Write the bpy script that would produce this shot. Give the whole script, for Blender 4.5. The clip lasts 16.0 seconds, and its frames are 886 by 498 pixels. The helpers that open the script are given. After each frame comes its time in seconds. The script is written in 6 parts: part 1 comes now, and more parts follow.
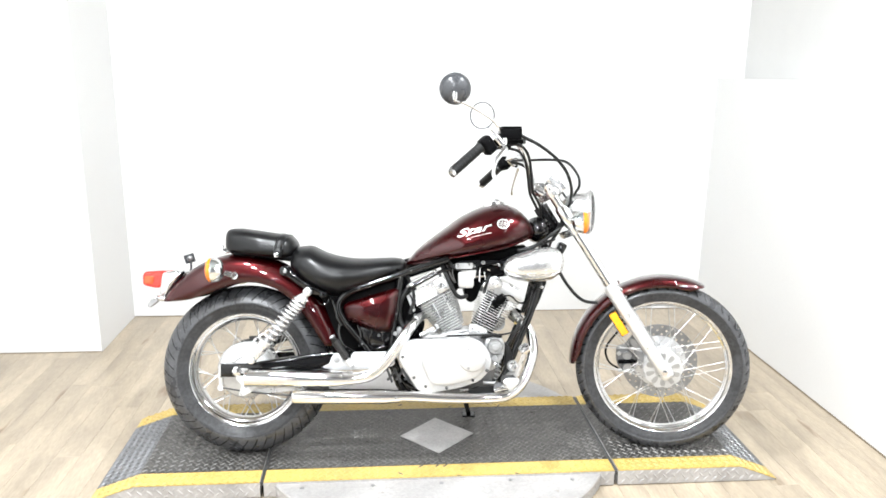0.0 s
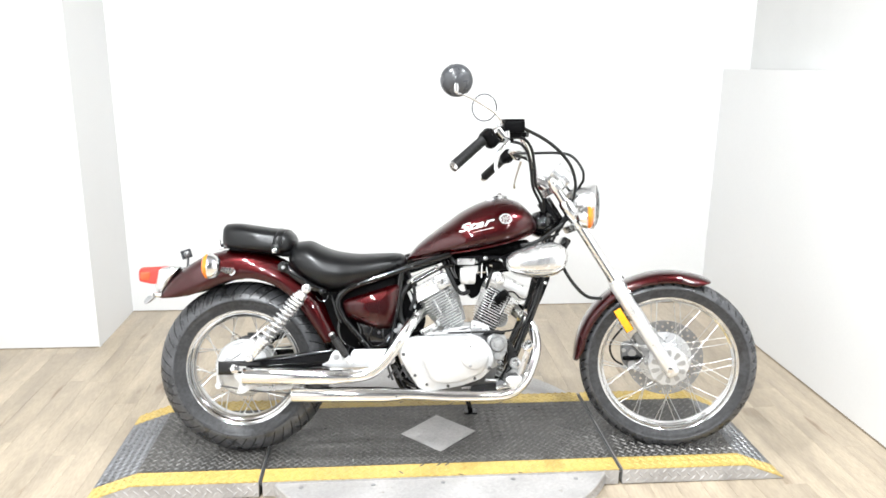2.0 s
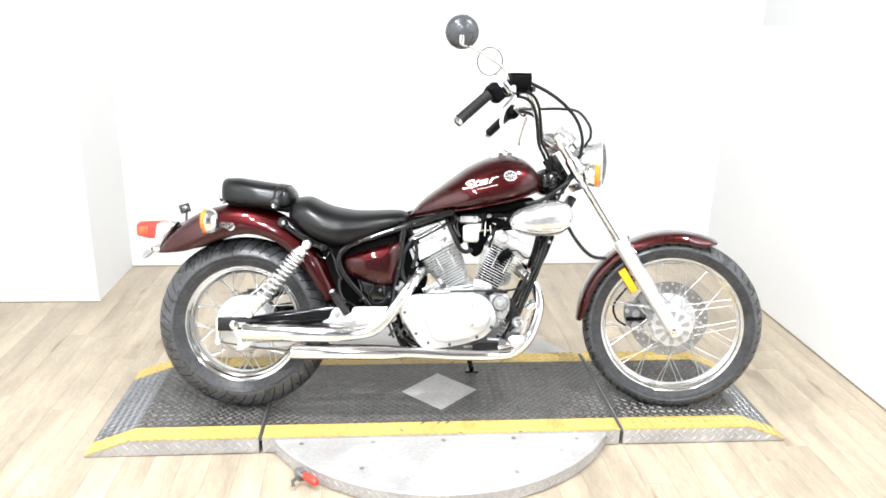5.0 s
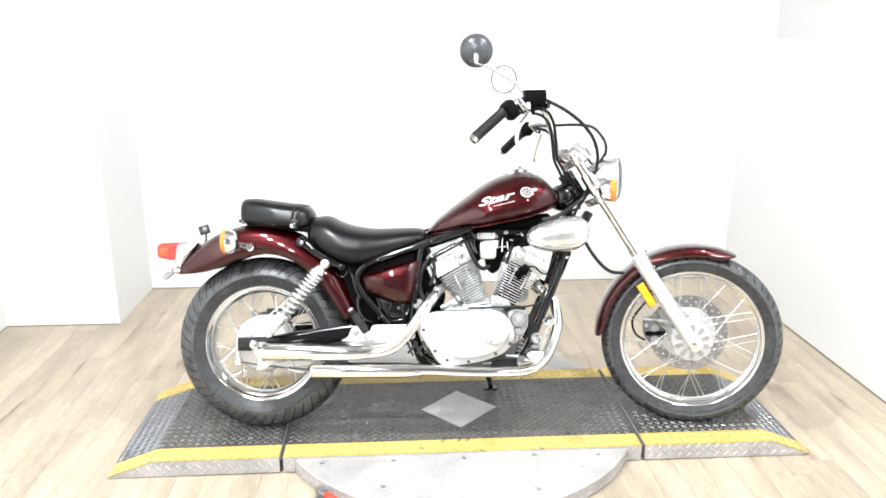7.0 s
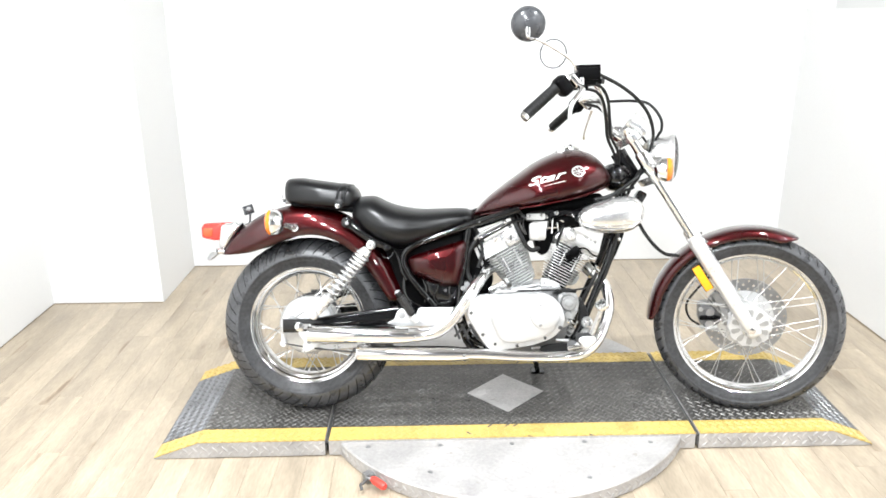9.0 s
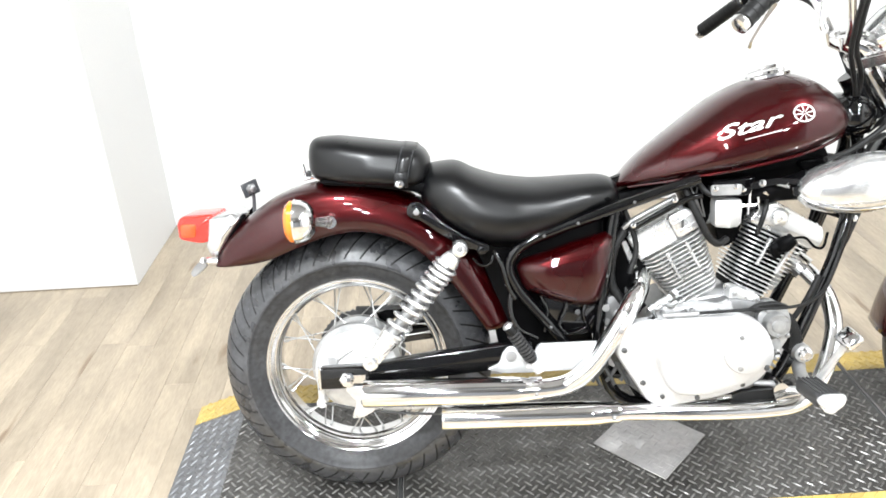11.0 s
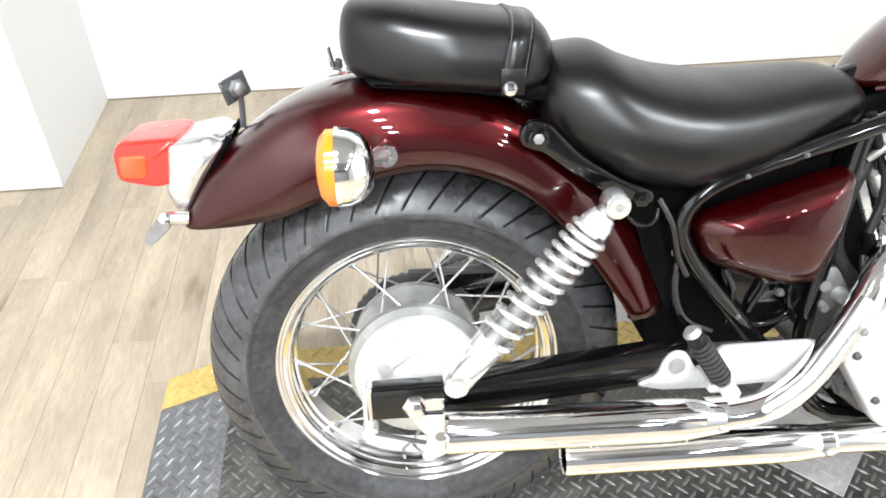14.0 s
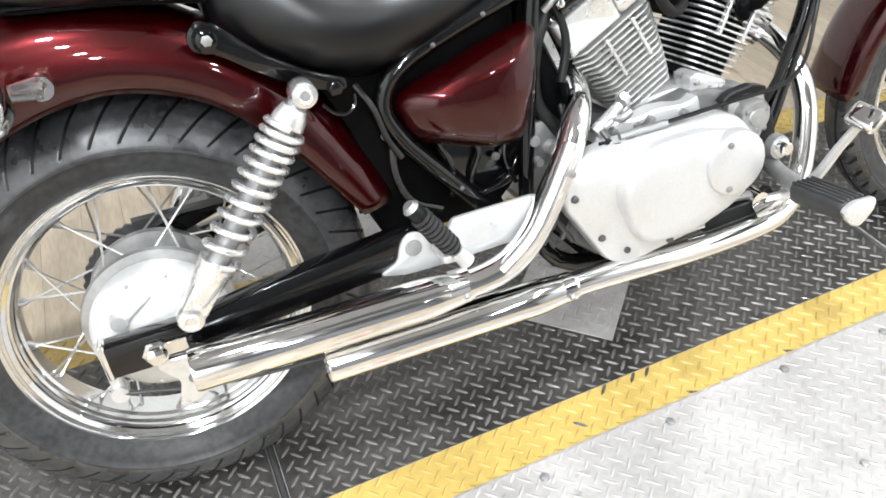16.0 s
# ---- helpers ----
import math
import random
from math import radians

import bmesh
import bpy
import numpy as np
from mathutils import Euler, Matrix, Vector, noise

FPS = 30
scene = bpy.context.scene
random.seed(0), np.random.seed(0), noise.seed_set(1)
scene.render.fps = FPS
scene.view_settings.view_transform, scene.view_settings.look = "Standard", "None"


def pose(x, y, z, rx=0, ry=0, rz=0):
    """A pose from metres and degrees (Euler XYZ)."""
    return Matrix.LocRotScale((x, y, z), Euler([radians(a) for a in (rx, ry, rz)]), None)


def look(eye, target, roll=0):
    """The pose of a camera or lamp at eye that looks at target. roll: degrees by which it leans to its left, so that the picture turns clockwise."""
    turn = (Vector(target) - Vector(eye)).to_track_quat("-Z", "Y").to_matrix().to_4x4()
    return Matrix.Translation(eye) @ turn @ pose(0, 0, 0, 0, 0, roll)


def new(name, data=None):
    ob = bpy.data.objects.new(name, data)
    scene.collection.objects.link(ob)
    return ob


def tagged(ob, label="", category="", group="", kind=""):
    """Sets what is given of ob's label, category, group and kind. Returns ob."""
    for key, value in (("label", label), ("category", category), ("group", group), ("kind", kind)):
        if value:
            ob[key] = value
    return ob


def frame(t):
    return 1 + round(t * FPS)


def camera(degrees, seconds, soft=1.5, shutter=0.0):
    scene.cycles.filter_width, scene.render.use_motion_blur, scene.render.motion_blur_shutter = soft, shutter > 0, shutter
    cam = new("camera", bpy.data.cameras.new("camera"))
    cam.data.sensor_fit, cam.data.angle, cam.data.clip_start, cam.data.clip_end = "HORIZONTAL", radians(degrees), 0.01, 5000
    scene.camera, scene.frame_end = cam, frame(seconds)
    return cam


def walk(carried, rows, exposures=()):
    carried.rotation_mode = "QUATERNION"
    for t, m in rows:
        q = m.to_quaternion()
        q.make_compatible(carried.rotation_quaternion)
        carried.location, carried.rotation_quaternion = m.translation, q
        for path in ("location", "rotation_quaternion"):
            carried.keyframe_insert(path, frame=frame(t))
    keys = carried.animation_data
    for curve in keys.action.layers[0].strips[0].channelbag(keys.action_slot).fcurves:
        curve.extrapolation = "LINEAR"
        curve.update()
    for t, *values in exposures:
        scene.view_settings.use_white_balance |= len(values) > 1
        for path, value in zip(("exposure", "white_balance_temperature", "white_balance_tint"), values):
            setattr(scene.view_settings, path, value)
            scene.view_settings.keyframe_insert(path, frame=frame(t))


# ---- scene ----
cam = camera(60.3, 16.0, soft=1.7)
PATH = [
    (0, (-0.258, -2.612, 1.438), (-0.091, -0.679, 0.951), 0.7),
    (0.5, (-0.253, -2.603, 1.45), (-0.087, -0.672, 0.956), 0.7),
    (1, (-0.254, -2.596, 1.437), (-0.078, -0.666, 0.945), 0.7),
    (1.5, (-0.254, -2.579, 1.441), (-0.084, -0.65, 0.941), 0.7),
    (2, (-0.252, -2.559, 1.44), (-0.09, -0.632, 0.93), 0.6),
    (2.5, (-0.251, -2.551, 1.442), (-0.09, -0.622, 0.937), 0.3),
    (3, (-0.251, -2.552, 1.442), (-0.059, -0.626, 0.937), 1.6),
    (3.5, (-0.257, -2.549, 1.424), (-0.087, -0.637, 0.864), 1.5),
    (4, (-0.248, -2.535, 1.426), (-0.078, -0.64, 0.811), 1.5),
    (6.5, (-0.264, -2.513, 1.418), (-0.14, -0.604, 0.835), 0.4),
    (7, (-0.262, -2.528, 1.42), (-0.143, -0.614, 0.854), 0.0),
    (7.5, (-0.262, -2.552, 1.426), (-0.162, -0.645, 0.833), 0.2),
    (8, (-0.258, -2.575, 1.42), (-0.168, -0.665, 0.833), -0.1),
    (8.2, (-0.259, -2.57, 1.423), (-0.164, -0.66, 0.836), 0.2),
    (10.3, (-0.469, -1.896, 1.343), (-0.623, -0.053, 0.583), -1.1),
    (10.5, (-0.498, -1.765, 1.32), (-0.648, 0.068, 0.534), -0.1),
    (11, (-0.567, -1.448, 1.325), (-0.521, 0.343, 0.437), -2.6),
    (11.5, (-0.585, -1.138, 1.322), (-0.843, 0.655, 0.475), -2.1),
    (12, (-0.617, -0.939, 1.311), (-0.793, 0.841, 0.416), -1.0),
    (12.5, (-0.729, -0.822, 1.296), (-0.608, 0.929, 0.338), -3.5),
    (13, (-0.772, -0.797, 1.279), (-0.592, 0.935, 0.295), -1.1),
    (13.5, (-0.771, -0.796, 1.23), (-0.627, 0.892, 0.167), -0.8),
    (14, (-0.766, -0.802, 1.16), (-0.611, 0.762, -0.077), -0.9),
    (14.5, (-0.768, -0.818, 1.111), (-0.58, 0.641, -0.244), 0.3),
    (15, (-0.77, -0.832, 1.092), (-0.586, 0.574, -0.318), -0.9),
    (15.5, (-0.731, -0.848, 1.087), (-0.443, 0.558, -0.306), -2.5),
    (16, (-0.642, -0.864, 1.084), (-0.091, 0.529, -0.241), -3.6),
]
walk(cam, [(t, look(eye, target, roll)) for t, eye, target, roll in PATH],
     exposures=[(0, -0.85), (2.5, -0.96), (3.5, -0.87), (6.5, -0.75), (8.2, -0.86), (10.3, -0.77), (11.2, -0.79), (12.5, -0.62), (13.5, -0.68), (14.5, -0.90), (16, -1.17)])

# ---- world and lamps ----
world = bpy.data.worlds.new("world")
world.use_nodes = True
scene.world = world
world.node_tree.nodes["Background"].inputs[0].default_value = (0.9, 0.95, 1.0, 1)
world.node_tree.nodes["Background"].inputs[1].default_value = 0.05


def lamp(name, place, watts, size, size_y=0.0, colour=(0.928, 0.967, 1.0)):
    data = bpy.data.lights.new(name, "AREA")
    data.shape, data.size, data.energy, data.color = ("RECTANGLE" if size_y else "DISK"), size, watts, colour
    if size_y:
        data.size_y = size_y
    ob = new(name, data)
    ob.matrix_world = Matrix.Translation(place)
    return ob


CEILING = 3.3
BULBS = [(-1.15, -0.95, 188), (1.15, -0.95, 158), (-1.15, -2.15, 122), (1.15, -2.15, 46)] + [(x, y, 130 - 45 * x) for y in (-3.6, -5.0) for x in (-1.15, 1.15)]
for lx, ly, watts in BULBS:
    lamp("bulb", (lx, ly, CEILING - 0.125), watts, 0.17)

# ---- materials ----


def surf(name, base, rough=0.5, metal=0.0, coat=0.0, vary=0.08, vscale=6.0, grain=120.0, gvary=0.04, bump=0.0,
         bscale=200.0, rvary=0.08, random=0.0, stretch=(1, 1, 1), spec=0.5, dark=None, emit=0.0, coat_rough=0.03, coat_ior=1.5):
    """A surface with stains and grain at two scales, roughness that varies, and fine relief."""
    m = bpy.data.materials.new(name)
    m.use_nodes = True
    nt = m.node_tree
    b = nt.nodes["Principled BSDF"]
    link = nt.links.new
    co = nt.nodes.new("ShaderNodeTexCoord")
    mp = nt.nodes.new("ShaderNodeMapping")
    mp.inputs["Scale"].default_value = stretch
    link(co.outputs["Object"], mp.inputs["Vector"])
    if random:
        info = nt.nodes.new("ShaderNodeObjectInfo")
        shift = nt.nodes.new("ShaderNodeVectorMath")
        shift.operation = "SCALE"
        shift.inputs[0].default_value = (61.0, 37.0, 13.0)
        link(info.outputs["Random"], shift.inputs["Scale"])
        link(shift.outputs["Vector"], mp.inputs["Location"])

    def noise_node(scale, detail=3.0):
        n = nt.nodes.new("ShaderNodeTexNoise")
        n.inputs["Scale"].default_value, n.inputs["Detail"].default_value = scale, detail
        link(mp.outputs[0], n.inputs["Vector"])
        return n

    def ramp(value, low, high):
        r = nt.nodes.new("ShaderNodeMapRange")
        r.inputs["From Min"].default_value, r.inputs["From Max"].default_value = 0.3, 0.7
        r.inputs["To Min"].default_value, r.inputs["To Max"].default_value = low, high
        link(value, r.inputs["Value"])
        return r.outputs["Result"]

    big, small = noise_node(vscale), noise_node(grain, 2.0)
    one = ramp(big.outputs["Fac"], 1 - vary, 1 + vary)
    two = ramp(small.outputs["Fac"], 1 - gvary, 1 + gvary)
    mul = nt.nodes.new("ShaderNodeMath")
    mul.operation = "MULTIPLY"
    link(one, mul.inputs[0]), link(two, mul.inputs[1])
    value = mul.outputs[0]
    if random:
        rr = nt.nodes.new("ShaderNodeMapRange")
        rr.inputs["To Min"].default_value, rr.inputs["To Max"].default_value = 1 - random, 1 + random
        link(info.outputs["Random"], rr.inputs["Value"])
        m3 = nt.nodes.new("ShaderNodeMath")
        m3.operation = "MULTIPLY"
        link(value, m3.inputs[0]), link(rr.outputs["Result"], m3.inputs[1])
        value = m3.outputs[0]
    tint = nt.nodes.new("ShaderNodeVectorMath")
    tint.operation = "SCALE"
    tint.inputs[0].default_value = base
    link(value, tint.inputs["Scale"])
    colour = tint.outputs["Vector"]
    if dark:
        mix = nt.nodes.new("ShaderNodeMix")
        mix.data_type = "RGBA"
        spots = noise_node(dark[1], 5.0)
        r = nt.nodes.new("ShaderNodeMapRange")
        r.inputs["From Min"].default_value, r.inputs["From Max"].default_value = dark[2], dark[2] + 0.08
        link(spots.outputs["Fac"], r.inputs["Value"])
        link(r.outputs["Result"], mix.inputs["Factor"])
        link(colour, mix.inputs["A"])
        mix.inputs["B"].default_value = (*dark[0], 1)
        colour = mix.outputs["Result"]
    link(colour, b.inputs["Base Color"])
    link(ramp(big.outputs["Fac"], max(0.0, rough - rvary), min(1.0, rough + rvary)), b.inputs["Roughness"])
    b.inputs["Metallic"].default_value = metal
    b.inputs["Specular IOR Level"].default_value = spec
    b.inputs["Coat Weight"].default_value = coat
    b.inputs["Coat Roughness"].default_value = coat_rough
    b.inputs["Coat IOR"].default_value = coat_ior
    if bump:
        rel = noise_node(bscale, 4.0)
        bp = nt.nodes.new("ShaderNodeBump")
        bp.inputs["Strength"].default_value, bp.inputs["Distance"].default_value = 0.6, bump
        link(rel.outputs["Fac"], bp.inputs["Height"])
        link(bp.outputs["Normal"], b.inputs["Normal"])
    if emit:
        b.inputs["Emission Color"].default_value = (*base, 1)
        b.inputs["Emission Strength"].default_value = emit
    return m


def glass(name, colour, rough=0.02, weight=1.0):
    m = bpy.data.materials.new(name)
    m.use_nodes = True
    b = m.node_tree.nodes["Principled BSDF"]
    b.inputs["Base Color"].default_value = (*colour, 1)
    b.inputs["Roughness"].default_value = rough
    b.inputs["Transmission Weight"].default_value = weight
    b.inputs["IOR"].default_value = 1.45
    return m


WALL = surf("wall_paint", (0.705, 0.705, 0.70), 0.6, vary=0.02, vscale=1.2, gvary=0.01, bump=0.0006, bscale=90)
CEIL = surf("ceiling_paint", (0.34, 0.34, 0.345), 0.8, vary=0.02, vscale=2)
# wall colour lowered to stand for the weaker light above the ledge
UPPERWALL = surf("dimmed_wall_paint", (0.62, 0.618, 0.605), 0.6, vary=0.05, vscale=1.6, gvary=0.01, bump=0.0006, bscale=90)
# unseen hall surfaces, toned so that reflections keep their contrast
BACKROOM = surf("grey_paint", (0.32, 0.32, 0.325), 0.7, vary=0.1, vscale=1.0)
DARKWALL = surf("unseen_hall_dark_wall", (0.15, 0.155, 0.165), 0.7, vary=0.1, vscale=1.0)
GREYCEIL = surf("unseen_hall_ceiling", (0.16, 0.16, 0.16), 0.8, vary=0.05, vscale=1.0)
JOINT = surf("joint_filler", (0.22, 0.175, 0.125), 0.8)
PLANK = surf("oak_vinyl", (0.350, 0.291, 0.217), 0.34, vary=0.2, vscale=2.4, grain=26.0, gvary=0.10, random=0.11,
             stretch=(6.5, 1.1, 1), rvary=0.06, bump=0.0003, bscale=40, dark=((0.2, 0.145, 0.095), 2.2, 0.66))
# paler plate for the ramp slopes, their reflected light put into colour
SLOPEPLATE = surf("pale_slope_tread", (0.160, 0.162, 0.168), 0.36, metal=0.5, vary=0.14, vscale=9, grain=90, gvary=0.15, rvary=0.1, bump=0.0003, bscale=160)
BLACKPLATE = surf("black_tread_paint", (0.088, 0.084, 0.079), 0.40, metal=0.65, vary=0.3, vscale=9, grain=90, gvary=0.2, rvary=0.12,
                  bump=0.0004, bscale=160, dark=((0.10, 0.095, 0.09), 26.0, 0.66))
YELLOW = surf("yellow_safety_paint", (0.46, 0.33, 0.095), 0.38, vary=0.1, vscale=7, grain=60, gvary=0.08,
              dark=((0.11, 0.09, 0.05), 34.0, 0.71), bump=0.0003, bscale=150)
TREADALU = surf("tread_aluminium", (0.40, 0.386, 0.377), 0.46, metal=0.3, vary=0.14, vscale=9, grain=80, gvary=0.08,
                dark=((0.30, 0.28, 0.25), 30.0, 0.68), rvary=0.1, bump=0.0003, bscale=120)
STEELGREY = surf("dull_steel", (0.34, 0.34, 0.34), 0.45, metal=0.8, vary=0.2, vscale=12)
DARKSTEEL = surf("dark_steel", (0.09, 0.09, 0.09), 0.5, metal=0.5, vary=0.25, vscale=20)
RED_GRIP = surf("red_plastic", (0.65, 0.05, 0.035), 0.4, vary=0.08)
BURGUNDY = surf("burgundy_metallic", (0.037, 0.0006, 0.0013), 0.28, metal=0.7, coat=1.0, spec=0.15, coat_ior=1.48, vary=0.06, vscale=4, grain=900, gvary=0.25,
                rvary=0.04)
BLACKGLOSS = surf("black_enamel", (0.002, 0.002, 0.0023), 0.10, spec=0.55, coat=0.0, vary=0.2, vscale=14, rvary=0.06)
BLACKSATIN = surf("black_plastic", (0.0025, 0.0025, 0.0028), 0.42, spec=0.05, vary=0.2, vscale=25, bump=0.0002, bscale=400)
CHROME = surf("chrome", (0.84, 0.84, 0.84), 0.06, metal=1.0, vary=0.02, vscale=20, gvary=0.01, rvary=0.04)
WORNCHROME = surf("polished_rim", (0.69, 0.69, 0.69), 0.18, metal=0.95, vary=0.06, vscale=25, rvary=0.06)
RIMCHROME = surf("chromed_rim", (0.74, 0.74, 0.74), 0.10, metal=1.0, vary=0.05, vscale=25, rvary=0.04)
CASTALU = surf("silver_engine_paint", (0.62, 0.62, 0.62), 0.38, metal=0.55, vary=0.05, vscale=14, grain=300, gvary=0.03, bump=0.0001, bscale=500)
DRUM = surf("drum_silver", (0.66, 0.66, 0.66), 0.45, metal=0.2, vary=0.07, vscale=25, bump=0.0001, bscale=400)
ROUGHALU = surf("cast_aluminium", (0.42, 0.42, 0.415), 0.42, metal=0.75, vary=0.12, vscale=30, bump=0.0002, bscale=350)
FORKALU = surf("fork_aluminium", (0.74, 0.74, 0.74), 0.32, metal=0.65, vary=0.06, vscale=20, grain=260, gvary=0.07, bump=0.0001, bscale=300)
FINALU = surf("fin_aluminium", (0.74, 0.74, 0.735), 0.30, metal=0.75, vary=0.06, vscale=30)
# near-black core puts the shade between the front fins into colour
CORE = surf("shaded_cylinder_core", (0.006, 0.006, 0.006), 0.7, spec=0.2, metal=0.3, vary=0.2, vscale=40)
DARKCAST = surf("dark_cast_aluminium", (0.17, 0.17, 0.17), 0.45, metal=0.6, vary=0.2, vscale=30, bump=0.0002, bscale=300)
# the same core made lighter for the brighter gaps at the rear
GREYCORE = surf("lit_cylinder_core", (0.36, 0.36, 0.36), 0.5, metal=0.4, vary=0.2, vscale=40)
TYRE = surf("tyre_rubber", (0.033, 0.0335, 0.0355), 0.5, spec=0.4, vary=0.25, vscale=22, grain=95, gvary=0.35, bump=0.0004, bscale=110,
            dark=((0.052, 0.052, 0.056), 12.0, 0.6), rvary=0.14)
# worn tread grey, raised and blued a little to suggest its sheen
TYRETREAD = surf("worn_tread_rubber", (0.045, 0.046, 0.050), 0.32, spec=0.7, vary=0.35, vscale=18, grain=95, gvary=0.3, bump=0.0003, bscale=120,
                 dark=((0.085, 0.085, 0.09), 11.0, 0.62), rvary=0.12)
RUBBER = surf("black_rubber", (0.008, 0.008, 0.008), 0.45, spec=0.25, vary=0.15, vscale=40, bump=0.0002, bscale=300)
VINYL = surf("seat_vinyl", (0.0012, 0.0013, 0.0017), 0.32, vary=0.08, vscale=10, grain=500, gvary=0.1, bump=0.00003, bscale=700, rvary=0.05, spec=0.42)
ORANGE = surf("amber_lens", (0.80, 0.20, 0.012), 0.15, coat=0.5, vary=0.06, vscale=30)
AMBER = surf("amber_reflector", (0.85, 0.36, 0.01), 0.2, coat=0.6, vary=0.08, vscale=60)
REDLENS = surf("red_lens", (0.75, 0.022, 0.012), 0.15, coat=0.5, vary=0.06, vscale=30)
REDLENS2 = surf("red_inner_lens", (0.85, 0.07, 0.015), 0.2, coat=0.5, vary=0.08, vscale=60)
CLEAR = glass("clear_glass", (0.97, 0.97, 0.97))
DECAL = surf("silver_white_decal", (0.78, 0.78, 0.76), 0.3, vary=0.03, coat=0.8)
MIRRORGLASS = surf("mirror_glass", (0.78, 0.78, 0.78), 0.02, metal=1.0, vary=0.005, rvary=0.01)
DIAL = surf("dial_face", (0.7, 0.7, 0.69), 0.5, vary=0.03)
GREYCAP = surf("dark_grey_paint", (0.05, 0.052, 0.057), 0.3, coat=0.1, vary=0.08, vscale=20)
SPRING = surf("satin_chrome", (0.84, 0.84, 0.835), 0.22, metal=0.9, vary=0.04, vscale=30)
SPOKESTEEL = surf("dull_spoke_steel", (0.52, 0.52, 0.515), 0.32, metal=0.85, vary=0.08, vscale=40)
SPRINGPAINT = surf("bright_zinc", (0.80, 0.80, 0.80), 0.28, metal=0.8, vary=0.06, vscale=40)
PEGRUBBER = surf("worn_peg_rubber", (0.038, 0.038, 0.039), 0.5, vary=0.2, vscale=40, bump=0.0002, bscale=300)
WORNBAR = surf("worn_black_bar", (0.15, 0.145, 0.137), 0.36, metal=0.4, vary=0.3, vscale=30, rvary=0.1)
LAMPBODY = surf("white_lamp_housing", (0.8, 0.8, 0.8), 0.5, vary=0.02)

# ---- building helpers ----


def part(name, data, material, parent=None, label="", angle=38, m=None):
    """One mesh object from (verts, faces) or a bmesh, under a thing or a part."""
    me = bpy.data.meshes.new(name)
    if isinstance(data, bmesh.types.BMesh):
        data.to_mesh(me)
        data.free()
    else:
        me.from_pydata([tuple(v) for v in data[0]], [], [tuple(f) for f in data[1]])
    bm = bmesh.new()
    bm.from_mesh(me)
    bmesh.ops.recalc_face_normals(bm, faces=bm.faces)
    bm.to_mesh(me)
    bm.free()
    me.polygons.foreach_set("use_smooth", [True] * len(me.polygons))
    me.set_sharp_from_angle(angle=radians(angle))
    if material:
        me.materials.append(material)
    ob = new(name, me)
    if parent:
        ob.parent = parent
    if m is not None:
        ob.matrix_basis = m
    if label:
        tagged(ob, label)
    return ob


def twin(ob, m, parent=None):
    """Another object on the same mesh."""
    o = ob.copy()
    scene.collection.objects.link(o)
    o.matrix_basis = m
    if parent:
        o.parent = parent
    return o


def empty(name, m):
    ob = new(name)
    ob.empty_display_size = 0.1
    ob.matrix_basis = m
    return ob


def spline(pts, n=8):
    """A smooth line through the points."""
    p = [Vector(q) for q in pts]
    p = [2 * p[0] - p[1]] + p + [2 * p[-1] - p[-2]]
    out = []
    for i in range(1, len(p) - 2):
        a, b, c, d = p[i - 1:i + 3]
        for k in range(n):
            t = k / n
            out.append(0.5 * (2 * b + (c - a) * t + (2 * a - 5 * b + 4 * c - d) * t * t + (3 * b - a - 3 * c + d) * t ** 3))
    out.append(p[-2])
    return out


def join(*meshes):
    vs, fs = [], []
    for v, f in meshes:
        k = len(vs)
        vs += list(v)
        fs += [tuple(i + k for i in q) for q in f]
    return vs, fs


def loft(rings, caps=True, closed=True):
    """Skin over rings of equal length."""
    n = len(rings[0])
    vs = [v for r in rings for v in r]
    fs = []
    for i in range(len(rings) - 1):
        for k in range(n if closed else n - 1):
            a, b = i * n + k, i * n + (k + 1) % n
            fs.append((a, b, b + n, a + n))
    if caps:
        fs.append(tuple(range(n)))
        fs.append(tuple(range((len(rings) - 1) * n, len(rings) * n)))
    return vs, fs


def tube(pts, r, seg=10, smooth=0, caps=True):
    """A round tube along points; r: one radius or one for each point."""
    if smooth:
        n = len(pts)
        if not isinstance(r, (int, float)):
            r = [x for i in range(n - 1) for x in [r[i] + (r[i + 1] - r[i]) * k / smooth for k in range(smooth)]] + [r[-1]]
        pts = spline(pts, smooth)
    pts = [Vector(p) for p in pts]
    rad = [r] * len(pts) if isinstance(r, (int, float)) else list(r)
    rings, side = [], None
    for i, p in enumerate(pts):
        d = (pts[min(i + 1, len(pts) - 1)] - pts[max(i - 1, 0)]).normalized()
        if side is None:
            side = d.orthogonal().normalized()
        side = (side - d * side.dot(d)).normalized()
        up = d.cross(side)
        rings.append([p + rad[i] * (math.cos(a) * side + math.sin(a) * up) for a in (2 * math.pi * k / seg for k in range(seg))])
    return loft(rings, caps)


def lathe(profile, seg=48, axis="y", closed=False):
    """Turn a profile of (radius, height along the axis)."""
    rings = []
    for r, h in profile:
        ring = []
        for k in range(seg):
            a = 2 * math.pi * k / seg
            c, s = r * math.cos(a), r * math.sin(a)
            ring.append({"y": (c, h, s), "z": (c, s, h), "x": (h, c, s)}[axis])
        rings.append(ring)
    if closed:
        rings.append(rings[0])
    return loft(rings, caps=not closed)


def moved(mesh, m):
    return [m @ Vector(v) for v in mesh[0]], mesh[1]


